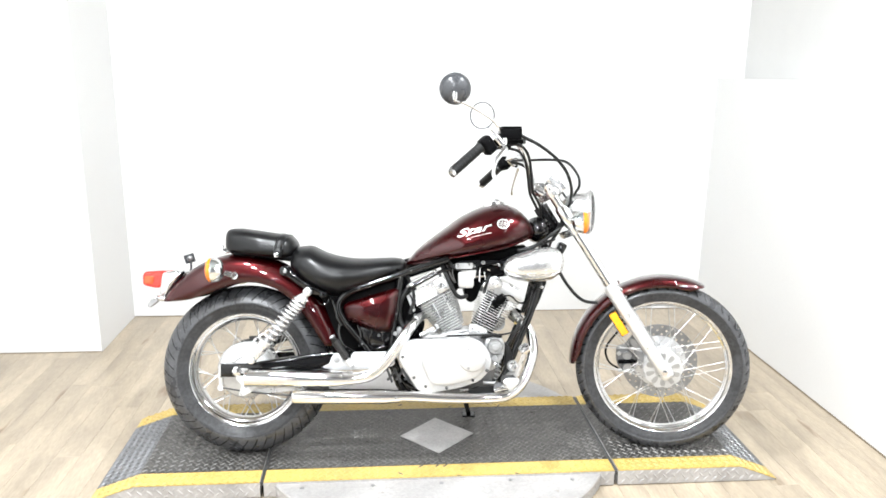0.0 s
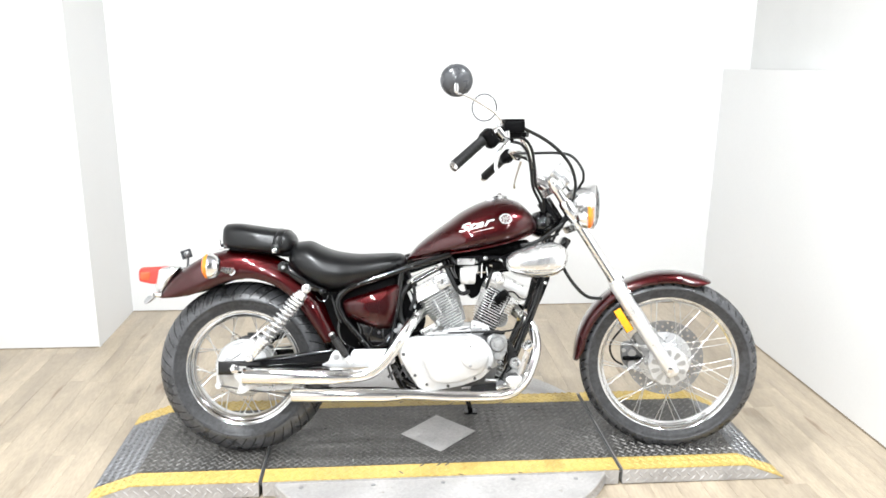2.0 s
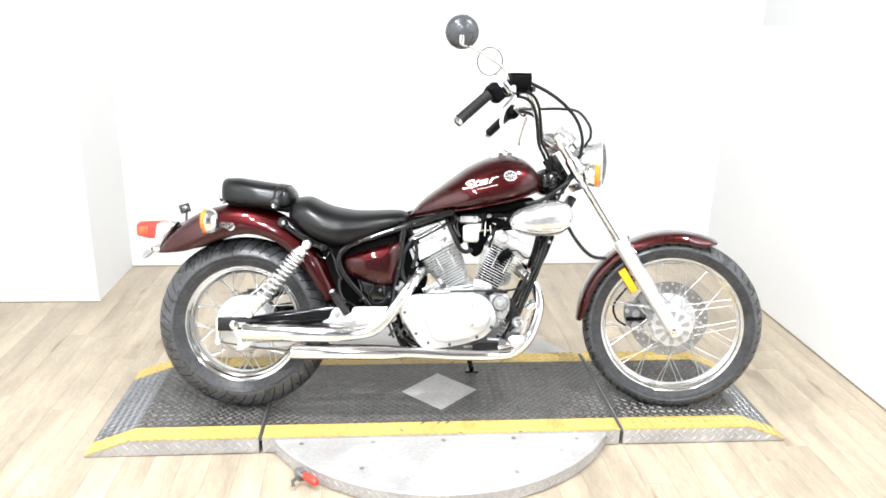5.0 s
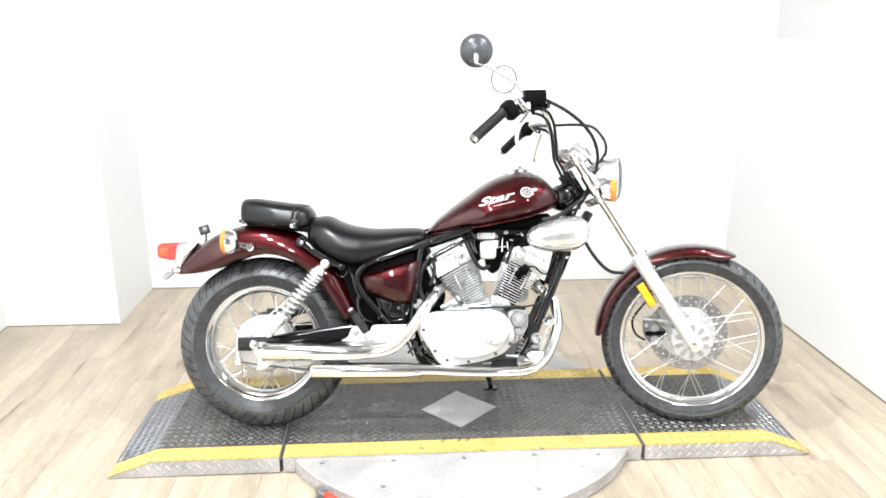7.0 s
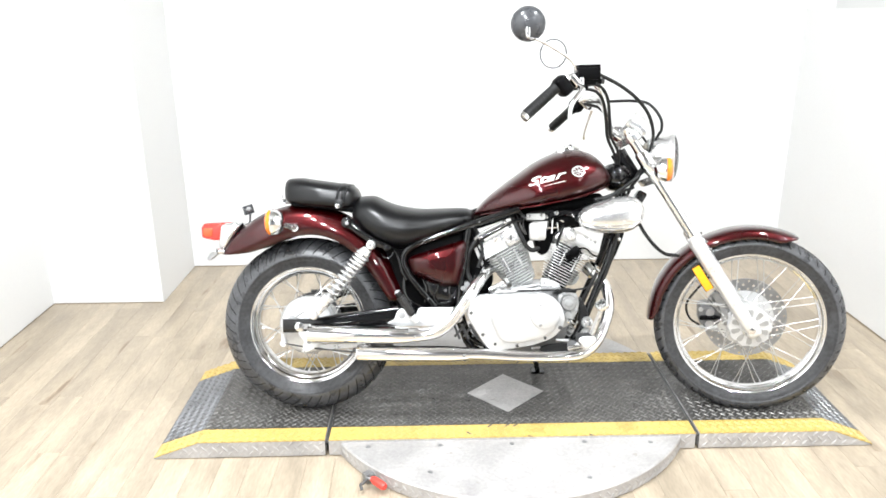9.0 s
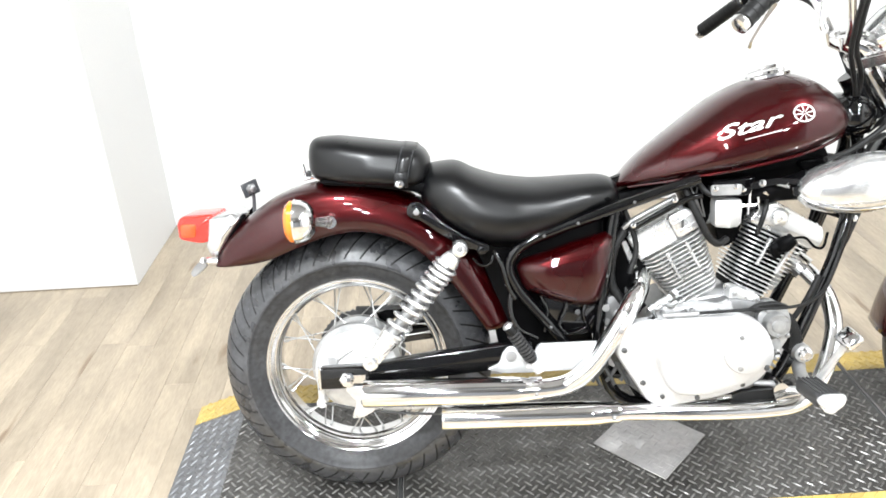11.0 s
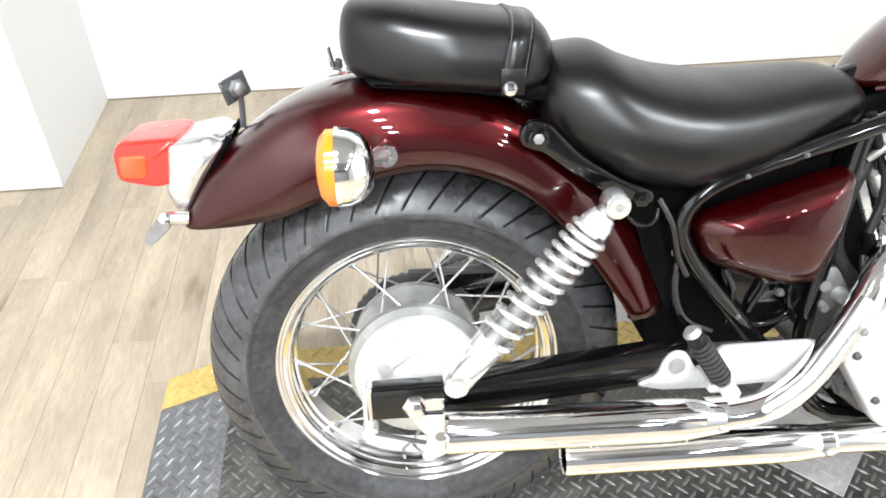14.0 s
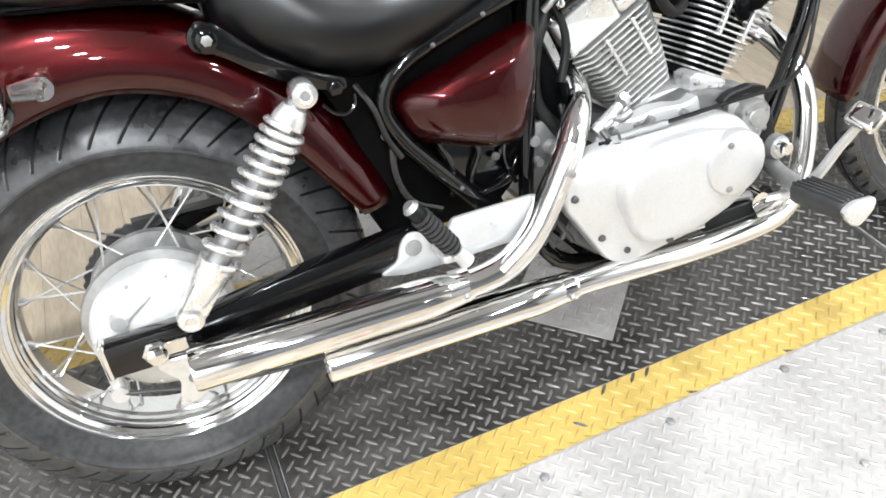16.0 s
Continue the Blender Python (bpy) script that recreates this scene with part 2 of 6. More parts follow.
def slab(poly, y0, y1, bevel=0.0, seg=2):
    """A polygon of (x, z) given depth along y, with rounded rims."""
    bm = bmesh.new()
    lo = [bm.verts.new((x, y0, z)) for x, z in poly]
    f = bm.faces.new(lo)
    ext = bmesh.ops.extrude_face_region(bm, geom=[f])
    vs = [g for g in ext["geom"] if isinstance(g, bmesh.types.BMVert)]
    bmesh.ops.translate(bm, verts=vs, vec=(0, y1 - y0, 0))
    if bevel:
        bmesh.ops.bevel(bm, geom=list(bm.edges), offset=bevel, segments=seg, affect="EDGES", profile=0.5)
    return bm


def box(sx, sy, sz, bevel=0.0, seg=2, m=None):
    bm = bmesh.new()
    bmesh.ops.create_cube(bm, size=1, matrix=Matrix.Diagonal((sx, sy, sz, 1)))
    if bevel:
        bmesh.ops.bevel(bm, geom=list(bm.edges), offset=bevel, segments=seg, affect="EDGES", profile=0.5)
    if m is not None:
        bmesh.ops.transform(bm, matrix=m, verts=bm.verts)
    return bm


def mesh_of(bm):
    out = [v.co.copy() for v in bm.verts], []
    bm.verts.index_update()
    out = out[0], [tuple(v.index for v in f.verts) for f in bm.faces]
    bm.free()
    return out


def rounded(poly, r, n=4):
    """A polygon with its corners rounded."""
    out, k = [], len(poly)
    for i in range(k):
        p, a, b = Vector(poly[i]), Vector(poly[i - 1]), Vector(poly[(i + 1) % k])
        u, v = (a - p), (b - p)
        q = min(r, u.length * 0.45, v.length * 0.45)
        s, e = p + u.normalized() * q, p + v.normalized() * q
        for j in range(n + 1):
            t = j / n
            out.append(tuple((1 - t) ** 2 * s + 2 * t * (1 - t) * p + t * t * e))
    return out


def power(v, p):
    return math.copysign(abs(v) ** p, v)


def shell(stations, seg=40, top=2.4, low=3.0):
    """A cushion-like body: stations of (x, z of the top, z of the widest line, z of the base, half width)."""
    rings = []
    for x, zt, zm, zb, w in stations:
        ring = []
        for k in range(seg):
            a = 2 * math.pi * k / seg
            c, s = math.cos(a), math.sin(a)
            e = top if s > 0 else low
            ring.append(Vector((x, w * power(c, 2 / e), zm + ((zt - zm) if s > 0 else (zm - zb)) * power(s, 2 / e))))
        rings.append(ring)
    return loft(rings)


def stations(keys, n=28):
    """Even, smooth stations from keyed ones."""
    return [tuple(v) for v in _spline_n(keys, n)]


def _spline_n(keys, n):
    ks = np.array(keys, float)
    t = np.concatenate([[0], np.cumsum(np.abs(np.diff(ks[:, 0])) + 0.3 * np.linalg.norm(np.diff(ks[:, 1:], axis=0), axis=1))])
    m = np.zeros_like(ks)
    d = np.diff(ks, axis=0) / np.diff(t)[:, None]
    m[0], m[-1] = d[0], d[-1]
    for i in range(1, len(ks) - 1):
        same = (d[i - 1] * d[i]) > 0
        m[i] = np.where(same, 2 * d[i - 1] * d[i] / np.where(same, d[i - 1] + d[i], 1), 0)
    out = []
    for u in np.linspace(0, t[-1], n):
        i = min(max(np.searchsorted(t, u, side="right") - 1, 0), len(ks) - 2)
        h = t[i + 1] - t[i]
        s = (u - t[i]) / h
        out.append((2 * s ** 3 - 3 * s ** 2 + 1) * ks[i] + (s ** 3 - 2 * s ** 2 + s) * h * m[i] + (3 * s ** 2 - 2 * s ** 3) * ks[i + 1] + (s ** 3 - s ** 2) * h * m[i + 1])
    return out


def bolt(name, place, way, r, h, parent, material=None, label="", hexagon=True, m=None):
    """A bolt head on a washer."""
    q = Vector(way).to_track_quat("Z", "Y").to_matrix().to_4x4()
    prof = [(r * 1.35, 0), (r * 1.35, h * 0.25), (r, h * 0.3), (r, h * 0.9), (r * 0.8, h)]
    data = moved(lathe(prof, 6 if hexagon else 16, "z"), Matrix.Translation(place) @ q)
    return part(name, data, material or CHROME, parent, label, m=m)


def tread(inside, x0, x1, y0, y1, pitch=0.0285, size=0.0265, width=0.0066, height=0.0018, skip=0.0, seed=3):
    """Raised bars of a chequer plate in the plane z = 0, wherever inside(x, y) holds."""
    rnd = random.Random(seed)
    vs, fs = [], []
    nx, ny = int((x1 - x0) / pitch) + 2, int((y1 - y0) / pitch) + 2
    for i in range(nx):
        for j in range(ny):
            for k in (0, 1):
                x, y = x0 + (i + 0.5 * k) * pitch, y0 + (j + 0.5 * k) * pitch
                if not inside(x, y) or rnd.random() < skip:
                    continue
                a = radians(45 if k else -45)
                c, s = math.cos(a), math.sin(a)
                l, w, h = size / 2, width / 2, height * rnd.uniform(0.8, 1.1)
                pts = [(-l, 0, 0), (-l * 0.5, -w * 0.85, 0), (l * 0.5, -w * 0.85, 0), (l, 0, 0), (l * 0.5, w * 0.85, 0), (-l * 0.5, w * 0.85, 0),
                       (-l * 0.55, 0, h), (0, 0, h * 1.15), (l * 0.55, 0, h)]
                b = len(vs)
                vs += [(x + c * u - s * v, y + s * u + c * v, q) for u, v, q in pts]
                fs += [(b, b + 1, b + 6), (b + 1, b + 2, b + 8, b + 7, b + 6), (b + 2, b + 3, b + 8), (b + 3, b + 4, b + 8), (b + 4, b + 5, b + 6, b + 7, b + 8), (b + 5, b, b + 6)]
    return vs, fs

# ---- the room ----
LEFT, RIGHT, BACK, NEAR, FRONT = -2.172, 1.63, 1.595, 1.068, -6.6
EDGE = -2.9


def wall(name, x0, x1, y0, y1, z0, z1, label, material=WALL):
    data = box(x1 - x0, y1 - y0, z1 - z0, m=Matrix.Translation(((x0 + x1) / 2, (y0 + y1) / 2, (z0 + z1) / 2)))
    return tagged(part(name, data, material, angle=20), label, "wall", kind="structure")


def gap_line(name, x0, x1, y0, y1, z0, z1):
    return tagged(part(name, box(x1 - x0, y1 - y0, z1 - z0, 0.001, 1, Matrix.Translation(((x0 + x1) / 2, (y0 + y1) / 2, (z0 + z1) / 2))), JOINT),
                  "thin dark joint between wall and floor", "trim", kind="structure")


floor = tagged(part("floor", box(5.2, 9.2, 0.1, m=Matrix.Translation((-0.1, -2.6, -0.056))), JOINT), "oak-look vinyl plank floor with greyish brown grain", "floor", kind="structure")
wall("wall_north", -1.634, RIGHT, BACK, BACK + 0.12, 0, CEILING, "bright white painted plain wall behind the motorcycle")
wall("wall_west", LEFT - 0.12, LEFT, EDGE, NEAR, 0, CEILING, "white painted plain side wall")
# hall walls are added out of view, their tones set for reflections
wall("wall_west_hall", LEFT - 0.12, LEFT, FRONT, EDGE, 0, CEILING, "unseen white side wall added to close the hall")
wall("wall_pier", LEFT - 0.12, -1.634, NEAR, BACK + 0.12, 0, CEILING, "white painted pier standing out into the room")
wall("wall_south", LEFT - 0.12, 2.32, FRONT - 0.12, FRONT, 0, CEILING, "unseen wall added to close the hall, dark for reflections", DARKWALL)
wall("wall_east_hall", 2.2, 2.32, FRONT, EDGE, 0, CEILING, "unseen grey side wall added to close the hall", BACKROOM)
wall("wall_east", 1.78, 2.32, EDGE, BACK + 0.12, 0, CEILING, "upper wall set back above the ledge, colour dimmed for weaker light", UPPERWALL)
wall("wall_north_return", RIGHT, 1.78, BACK, BACK + 0.12, 0, CEILING, "white painted wall above the ledge")

# the low wall with its ledge, a little out of level
vs = []
for y, z in ((BACK, 1.344), (EDGE, 1.430)):
    vs += [(RIGHT, y, 0), (1.778, y, 0), (1.778, y, z), (RIGHT, y, z)]
low = part("wall_low_east", (vs, [(0, 1, 2, 3), (4, 7, 6, 5), (0, 3, 7, 4), (3, 2, 6, 7), (2, 1, 5, 6), (1, 0, 4, 5)]), WALL, angle=20)
tagged(low, "white painted low wall with a flat ledge on top", "wall", kind="structure")
tagged(part("ceiling", box(4.7, BACK + 0.12 - EDGE, 0.1, m=Matrix.Translation((0.02, (BACK + 0.12 + EDGE) / 2, CEILING + 0.05))), CEIL), "plain grey ceiling", "ceiling", kind="structure")
# added hall ceiling, kept darker than the booth's to shape reflections
tagged(part("ceiling_hall", box(4.7, EDGE - FRONT + 0.12, 0.1, m=Matrix.Translation((0.02, (FRONT - 0.12 + EDGE) / 2, CEILING + 0.05))), GREYCEIL), "unseen ceiling added over the hall, dark for reflections", "ceiling", kind="structure")
gap_line("trim_north", -1.634, RIGHT, BACK - 0.004, BACK - 0.0005, 0, 0.004)
gap_line("trim_pier", LEFT, -1.634, NEAR - 0.004, NEAR - 0.0005, 0, 0.004)
gap_line("trim_west", LEFT + 0.0005, LEFT + 0.004, FRONT, NEAR, 0, 0.004)
gap_line("trim_east", RIGHT - 0.005, RIGHT - 0.0005, FRONT, BACK, 0, 0.006)


def round_lamp(x, y):
    ob = tagged(empty("downlight", Matrix.Translation((x, y, CEILING))), "round white downlight under the ceiling", "ceiling lamp", "downlights under the ceiling")
    part("can", lathe([(0.09, -0.002), (0.095, -0.11), (0.1, -0.12), (0.09, -0.12), (0.085, -0.11), (0.02, -0.1)], 28, "z"), LAMPBODY, ob)


for lx, ly, _ in BULBS:
    round_lamp(lx, ly)

# a small white box that lies on the ledge
box_on_ledge = tagged(empty("box", pose(1.705, 0.215, 1.370, 0, 0, 3)), "small flat white box lying on the wall ledge", "box")
part("body", box(0.06, 0.19, 0.036, 0.003, 2, Matrix.Translation((0, 0, 0.0185))), LAMPBODY, box_on_ledge)
part("lid", box(0.064, 0.194, 0.014, 0.003, 2, Matrix.Translation((0, 0, 0.0435))), LAMPBODY, box_on_ledge)

# a small black socket plate low on the side wall
plate = tagged(empty("wall_socket", pose(LEFT, 0.30, 0.16)), "black socket plate low on the white side wall", "wall socket")
part("cover_plate", box(0.012, 0.075, 0.12, 0.003, 2, Matrix.Translation((0.007, 0, 0))), BLACKSATIN, plate)
for s in (-1, 1):
    part("outlet", box(0.006, 0.03, 0.032, 0.004, 2, Matrix.Translation((0.014, 0, s * 0.026))), STEELGREY, plate)

# ---- the turntable platform ----
DECK = 0.06
BREAK_L, BREAK_R, TIP_L, TIP_R = -1.07, 1.0, -1.218, 1.136
platform = tagged(empty("vehicle_turntable", pose(-0.05, 0, 0)), "low black and yellow chequer plate turntable under the motorcycle", "turntable")
SHIFT = Matrix.Translation((0.05, 0, 0))


def deck_section(name, xa, xb, tip, tread_height, label):
    """One deck with a sloping end at tip, if any."""
    brk = None if tip is None else (BREAK_L if tip < 0 else BREAK_R)
    if tip is None:
        prof = [(xa, 0.004), (xb, 0.004), (xb, DECK - 0.002), (xa, DECK - 0.002)]
    elif tip < 0:
        prof = [(tip, 0.002), (xb, 0.004), (xb, DECK - 0.002), (brk, DECK - 0.002), (tip, 0.006)]
    else:
        prof = [(xa, 0.004), (tip, 0.002), (tip, 0.006), (brk, DECK - 0.002), (xa, DECK - 0.002)]
    body = part(name, slab(prof, -0.2985, 0.2985, 0.001, 1), TREADALU, platform, label, m=SHIFT)

    def height(x):
        if tip is None:
            return DECK
        f = (x - brk) / (tip - brk)
        return DECK if f <= 0 else DECK + (0.008 - DECK) * f

    lo, hi = (xa, xb) if tip is None else ((tip, xb) if tip < 0 else (xa, tip))
    lo, hi = lo + 0.001, hi - 0.001
    stops = [lo, hi] if tip is None else ([lo, brk, hi])
    for nm, ya, yb, mt, lb in (("black_panel", -0.219, 0.219, BLACKPLATE, "black painted chequer plate"), ("yellow_edge", -0.2995, -0.221, YELLOW, "yellow painted edge stripe"), ("yellow_edge", 0.221, 0.2995, YELLOW, "yellow painted edge stripe")):
        rings = []
        for x in stops:
            z = height(x)
            rings.append([(x, ya, z), (x, yb, z), (x, yb, z - 0.0018), (x, ya, z - 0.0018)])
        panel = part(nm, loft(rings), mt, body, lb, angle=8)
        # the sloping end is painted paler, standing for light reflected off it
        def pale_slope(ob):
            if tip is not None and mt is BLACKPLATE:
                ob.data.materials.append(SLOPEPLATE)
                for p in ob.data.polygons:
                    if (p.center.x - brk) * (1 if tip > 0 else -1) > 0.002:
                        p.material_index = 1
            return ob

        pale_slope(panel)
        v, f = tread(lambda x, y: lo + 0.012 < x < hi - 0.012 and ya - 0.004 < y < yb + 0.004, lo, hi, -0.3, 0.3, height=tread_height, seed=int(10 * (lo + 9)))
        v = [(x, min(max(y, ya), yb), z + height(x)) for x, y, z in v]
        if mt is YELLOW and tip is None:
            # paint worn off some of the bars in the middle
            rub = random.Random(4)
            gone = [k for k in range(len(v) // 9) if rub.random() < 0.08 * math.exp(-((v[9 * k][0] + 0.02) / 0.16) ** 2)]
            keep = [k for k in range(len(v) // 9) if k not in gone]
            bare = [v[9 * k + i] for k in gone for i in range(9)], [tuple(i + 9 * n - 9 * k for i in f[6 * k + j]) for n, k in enumerate(gone) for j in range(6)]
            tagged(part("bare_relief", bare, DARKSTEEL, panel, angle=15), kind="stuff")
            v, f = [v[9 * k + i] for k in keep for i in range(9)], [tuple(i + 9 * n - 9 * k for i in f[6 * k + j]) for n, k in enumerate(keep) for j in range(6)]
        tagged(pale_slope(part("tread_relief", (v, f), WORNBAR if mt is BLACKPLATE else mt, panel, angle=15)), kind="stuff")
    for s in (-1, 1):
        lim = (lambda x, y: lo + 0.01 < x < hi - 0.01 and 0.009 < y < height(x) - 0.008)
        v, f = tread(lim, lo, hi, 0.0, 0.06, pitch=0.033, size=0.026, width=0.0075, height=0.002, seed=8)
        v = [(x, s * (0.2985 + z), y) for x, y, z in v]
        tagged(part("skirt_relief", (v, f), TREADALU, body, angle=15), kind="stuff")
    return body


deck_section("rear_deck", -1.2, -0.661, TIP_L, 0.0028, "sloping rear deck")
deck_section("centre_deck", -0.649, 0.548, None, 0.0024, "worn centre deck")
deck_section("front_deck", 0.561, 1.1, TIP_R, 0.0028, "sloping front deck")
for x in (-0.655, 0.5545):
    part("hinge_rod", tube([(x, -0.296, 0.052), (x, 0.296, 0.052)], 0.0055, 8), DARKSTEEL, platform, m=SHIFT)

# round base plate
DISC, DISC_R, DISC_C = 0.05, 0.645, (-0.055, 0.03)
base = part("round_base", moved(lathe([(DISC_R - 0.006, 0.002), (DISC_R, 0.004), (DISC_R, DISC - 0.004), (DISC_R - 0.004, DISC), (0.3, DISC)], 96, "z"),
                                Matrix.Translation((*DISC_C, 0))), TREADALU, platform, "round aluminium chequer plate base", m=SHIFT)
v, f = tread(lambda x, y: x * x + y * y < (DISC_R - 0.025) ** 2 and abs(y + DISC_C[1]) > 0.30, -0.66, 0.66, -0.66, 0.66, height=0.0008, skip=0.03, seed=5)
v = [(x + DISC_C[0], y + DISC_C[1], z + DISC) for x, y, z in v]
tagged(part("tread_relief", (v, f), TREADALU, base, angle=15), kind="stuff")
v, f = tread(lambda x, y: 0.012 < y < 0.04, 0, 2 * math.pi * DISC_R, 0, 0.05, size=0.022, height=0.002, width=0.0075, seed=6)
v = [(DISC_C[0] + (DISC_R + z) * math.cos(x / DISC_R), DISC_C[1] + (DISC_R + z) * math.sin(x / DISC_R), y) for x, y, z in v]
tagged(part("rim_relief", (v, f), TREADALU, base, angle=15), kind="stuff")
for x, y in ((-0.519, -0.326), (-0.286, -0.325), (-0.056, -0.324), (0.179, -0.32), (0.158, -0.512), (-0.32, -0.47), (0.39, -0.33)):
    bolt("screw", (x, y, DISC), (0, 0, 1), 0.006, 0.003, base, STEELGREY, hexagon=False)

# bright diamond-shaped plate on the deck
d = part("diamond_plate", box(0.2, 0.192, 0.003, 0.0008, 1), TREADALU, platform, "bare aluminium diamond of chequer plate", m=Matrix.Translation((0.003, -0.008, DECK + 0.0017)) @ pose(0, 0, 0, 0, 0, 45))
c45 = math.sqrt(0.5)
v, f = tread(lambda x, y: max(abs((x + y) * c45), abs((y - x) * c45)) < 0.086, -0.15, 0.15, -0.15, 0.15, height=0.0014, seed=9)
v = [((x + y) * c45, (y - x) * c45, z + 0.0015) for x, y, z in v]
tagged(part("tread_relief", (v, f), TREADALU, d, angle=15), kind="stuff")

# foot lock with a red handle at the rim of the base
latch = part("foot_lock", join(mesh_of(box(0.05, 0.03, 0.03, 0.004, 2, pose(-0.503, -0.437, 0.02, 0, 0, 40))), tube([(-0.50, -0.44, 0.03), (-0.515, -0.47, 0.034), (-0.50, -0.475, 0.032)], 0.006, 8)),
             STEELGREY, platform, "steel foot lock", m=SHIFT)
part("handle_grip", tube([(-0.497, -0.472, 0.032), (-0.49, -0.479, 0.032), (-0.462, -0.507, 0.03), (-0.455, -0.513, 0.03)], [0.008, 0.0125, 0.0125, 0.009], 12), RED_GRIP, latch, "red plastic handle grip")
part("toe_lever", tube([(-0.512, -0.475, 0.03), (-0.53, -0.497, 0.028), (-0.525, -0.51, 0.02)], 0.005, 8), DARKSTEEL, latch)

# ---- the motorcycle ----
# Its own frame: x forward, y to its left, z up from the contact line; it leans on its side stand.
BIKE = Matrix.Translation((0, -0.125, DECK + 0.003)) @ pose(0, 0, 0, 0, 0, -2.2) @ pose(0, 0, 0, -14.3, 0, 0)
bike = tagged(empty("motorcycle", BIKE), "burgundy cruiser motorcycle with much chrome leaning on its side stand", "motorcycle")

# steering head: the front end is turned to the right
HEAD, RAKE, STEER = Vector((0.335, 0, 0.855)), 32.5, -13.5
AXIS = Vector((-math.sin(radians(RAKE)), 0, math.cos(radians(RAKE))))
S = Matrix.Translation(HEAD) @ Matrix.Rotation(radians(STEER), 4, AXIS) @ Matrix.Translation(-HEAD)

REAR_AXLE, FRONT_AXLE = Vector((-0.732, 0.0115, 0.298)), Vector((0.762, 0, 0.303))


def tyre_mesh(radius, half, rim_r, rim_half, grooves, seg, kind, slant=0.0):
    """A tyre with its tread cut into the crown."""
    crown = 0.060 if half > 0.055 else 0.032
    across, rings, cuts = 44, [], []
    for i in range(seg):
        th = 2 * math.pi * i / seg
        ring = []
        # side wall, tread, side wall
        outline = []
        for k in range(8):
            t = k / 8
            a = t * math.pi / 2
            outline.append((rim_r + (radius - crown - rim_r) * math.sin(a) ** 0.9, -(rim_half + (half - rim_half) * math.sin(a) ** 0.8) - (0.0014 if k in (3, 6) else 0), 0))
        for k in range(across + 1):
            s = -1 + 2 * k / across
            a = s * radians(78)
            y = half * math.sin(a) / math.sin(radians(78))
            r = radius - crown * (1 - math.cos(a)) / (1 - math.cos(radians(78)))
            outline.append((r, y, s))
        for k in range(8):
            t = 1 - (k + 1) / 8
            a = t * math.pi / 2
            outline.append((rim_r + (radius - crown - rim_r) * math.sin(a) ** 0.9, rim_half + (half - rim_half) * math.sin(a) ** 0.8, 0))
        cuts.append([])
        for r, y, s in outline:
            cut = 0.0
            if s and abs(s) < 0.99:
                if kind == "block":
                    ph = (th * grooves / (2 * math.pi)) % 1
                    if abs(ph - 0.5) < 0.033 and 0.12 < abs(s) < 0.88:
                        cut = 0.006
                    if abs(abs(s) - 0.05) < 0.03:
                        cut = 0.004
                    if abs(ph - 0.5) > 0.46 and (0.60 < abs(s) < 0.645 or 0.3 < abs(s) < 0.345):
                        cut = 0.003
                else:
                    if abs(abs(s) - 0.28) < 0.035 or abs(s) < 0.03:
                        cut = 0.003
                    ph = (th * grooves / (2 * math.pi) + 1.1 * abs(s)) % 1
                    if abs(ph - 0.5) < 0.09 and (0.42 < abs(s) < 0.80):
                        cut = 0.003
            cuts[-1].append(cut)
            turn = th + (slant * 2 * math.pi / grooves) * abs(s) ** 1.3
            ring.append(((r - cut) * math.cos(turn), y, (r - cut) * math.sin(turn)))
        rings.append(ring)
    n = len(rings[0])
    vs = [v for r in rings for v in r]
    fs, kinds = [], []
    for i in range(seg):
        j = (i + 1) % seg
        for k in range(n - 1):
            fs.append((i * n + k, i * n + k + 1, j * n + k + 1, j * n + k))
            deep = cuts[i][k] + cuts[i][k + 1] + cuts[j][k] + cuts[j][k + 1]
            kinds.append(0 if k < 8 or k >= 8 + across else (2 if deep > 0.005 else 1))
    return vs, fs, kinds


def tyre(shape, parent, label):
    """A tyre: dull side walls, a greyer worn tread, grooves painted black for their shade."""
    vs, fs, kinds = shape
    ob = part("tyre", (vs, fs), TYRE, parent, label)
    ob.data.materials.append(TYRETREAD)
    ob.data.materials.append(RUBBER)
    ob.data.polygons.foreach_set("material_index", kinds)


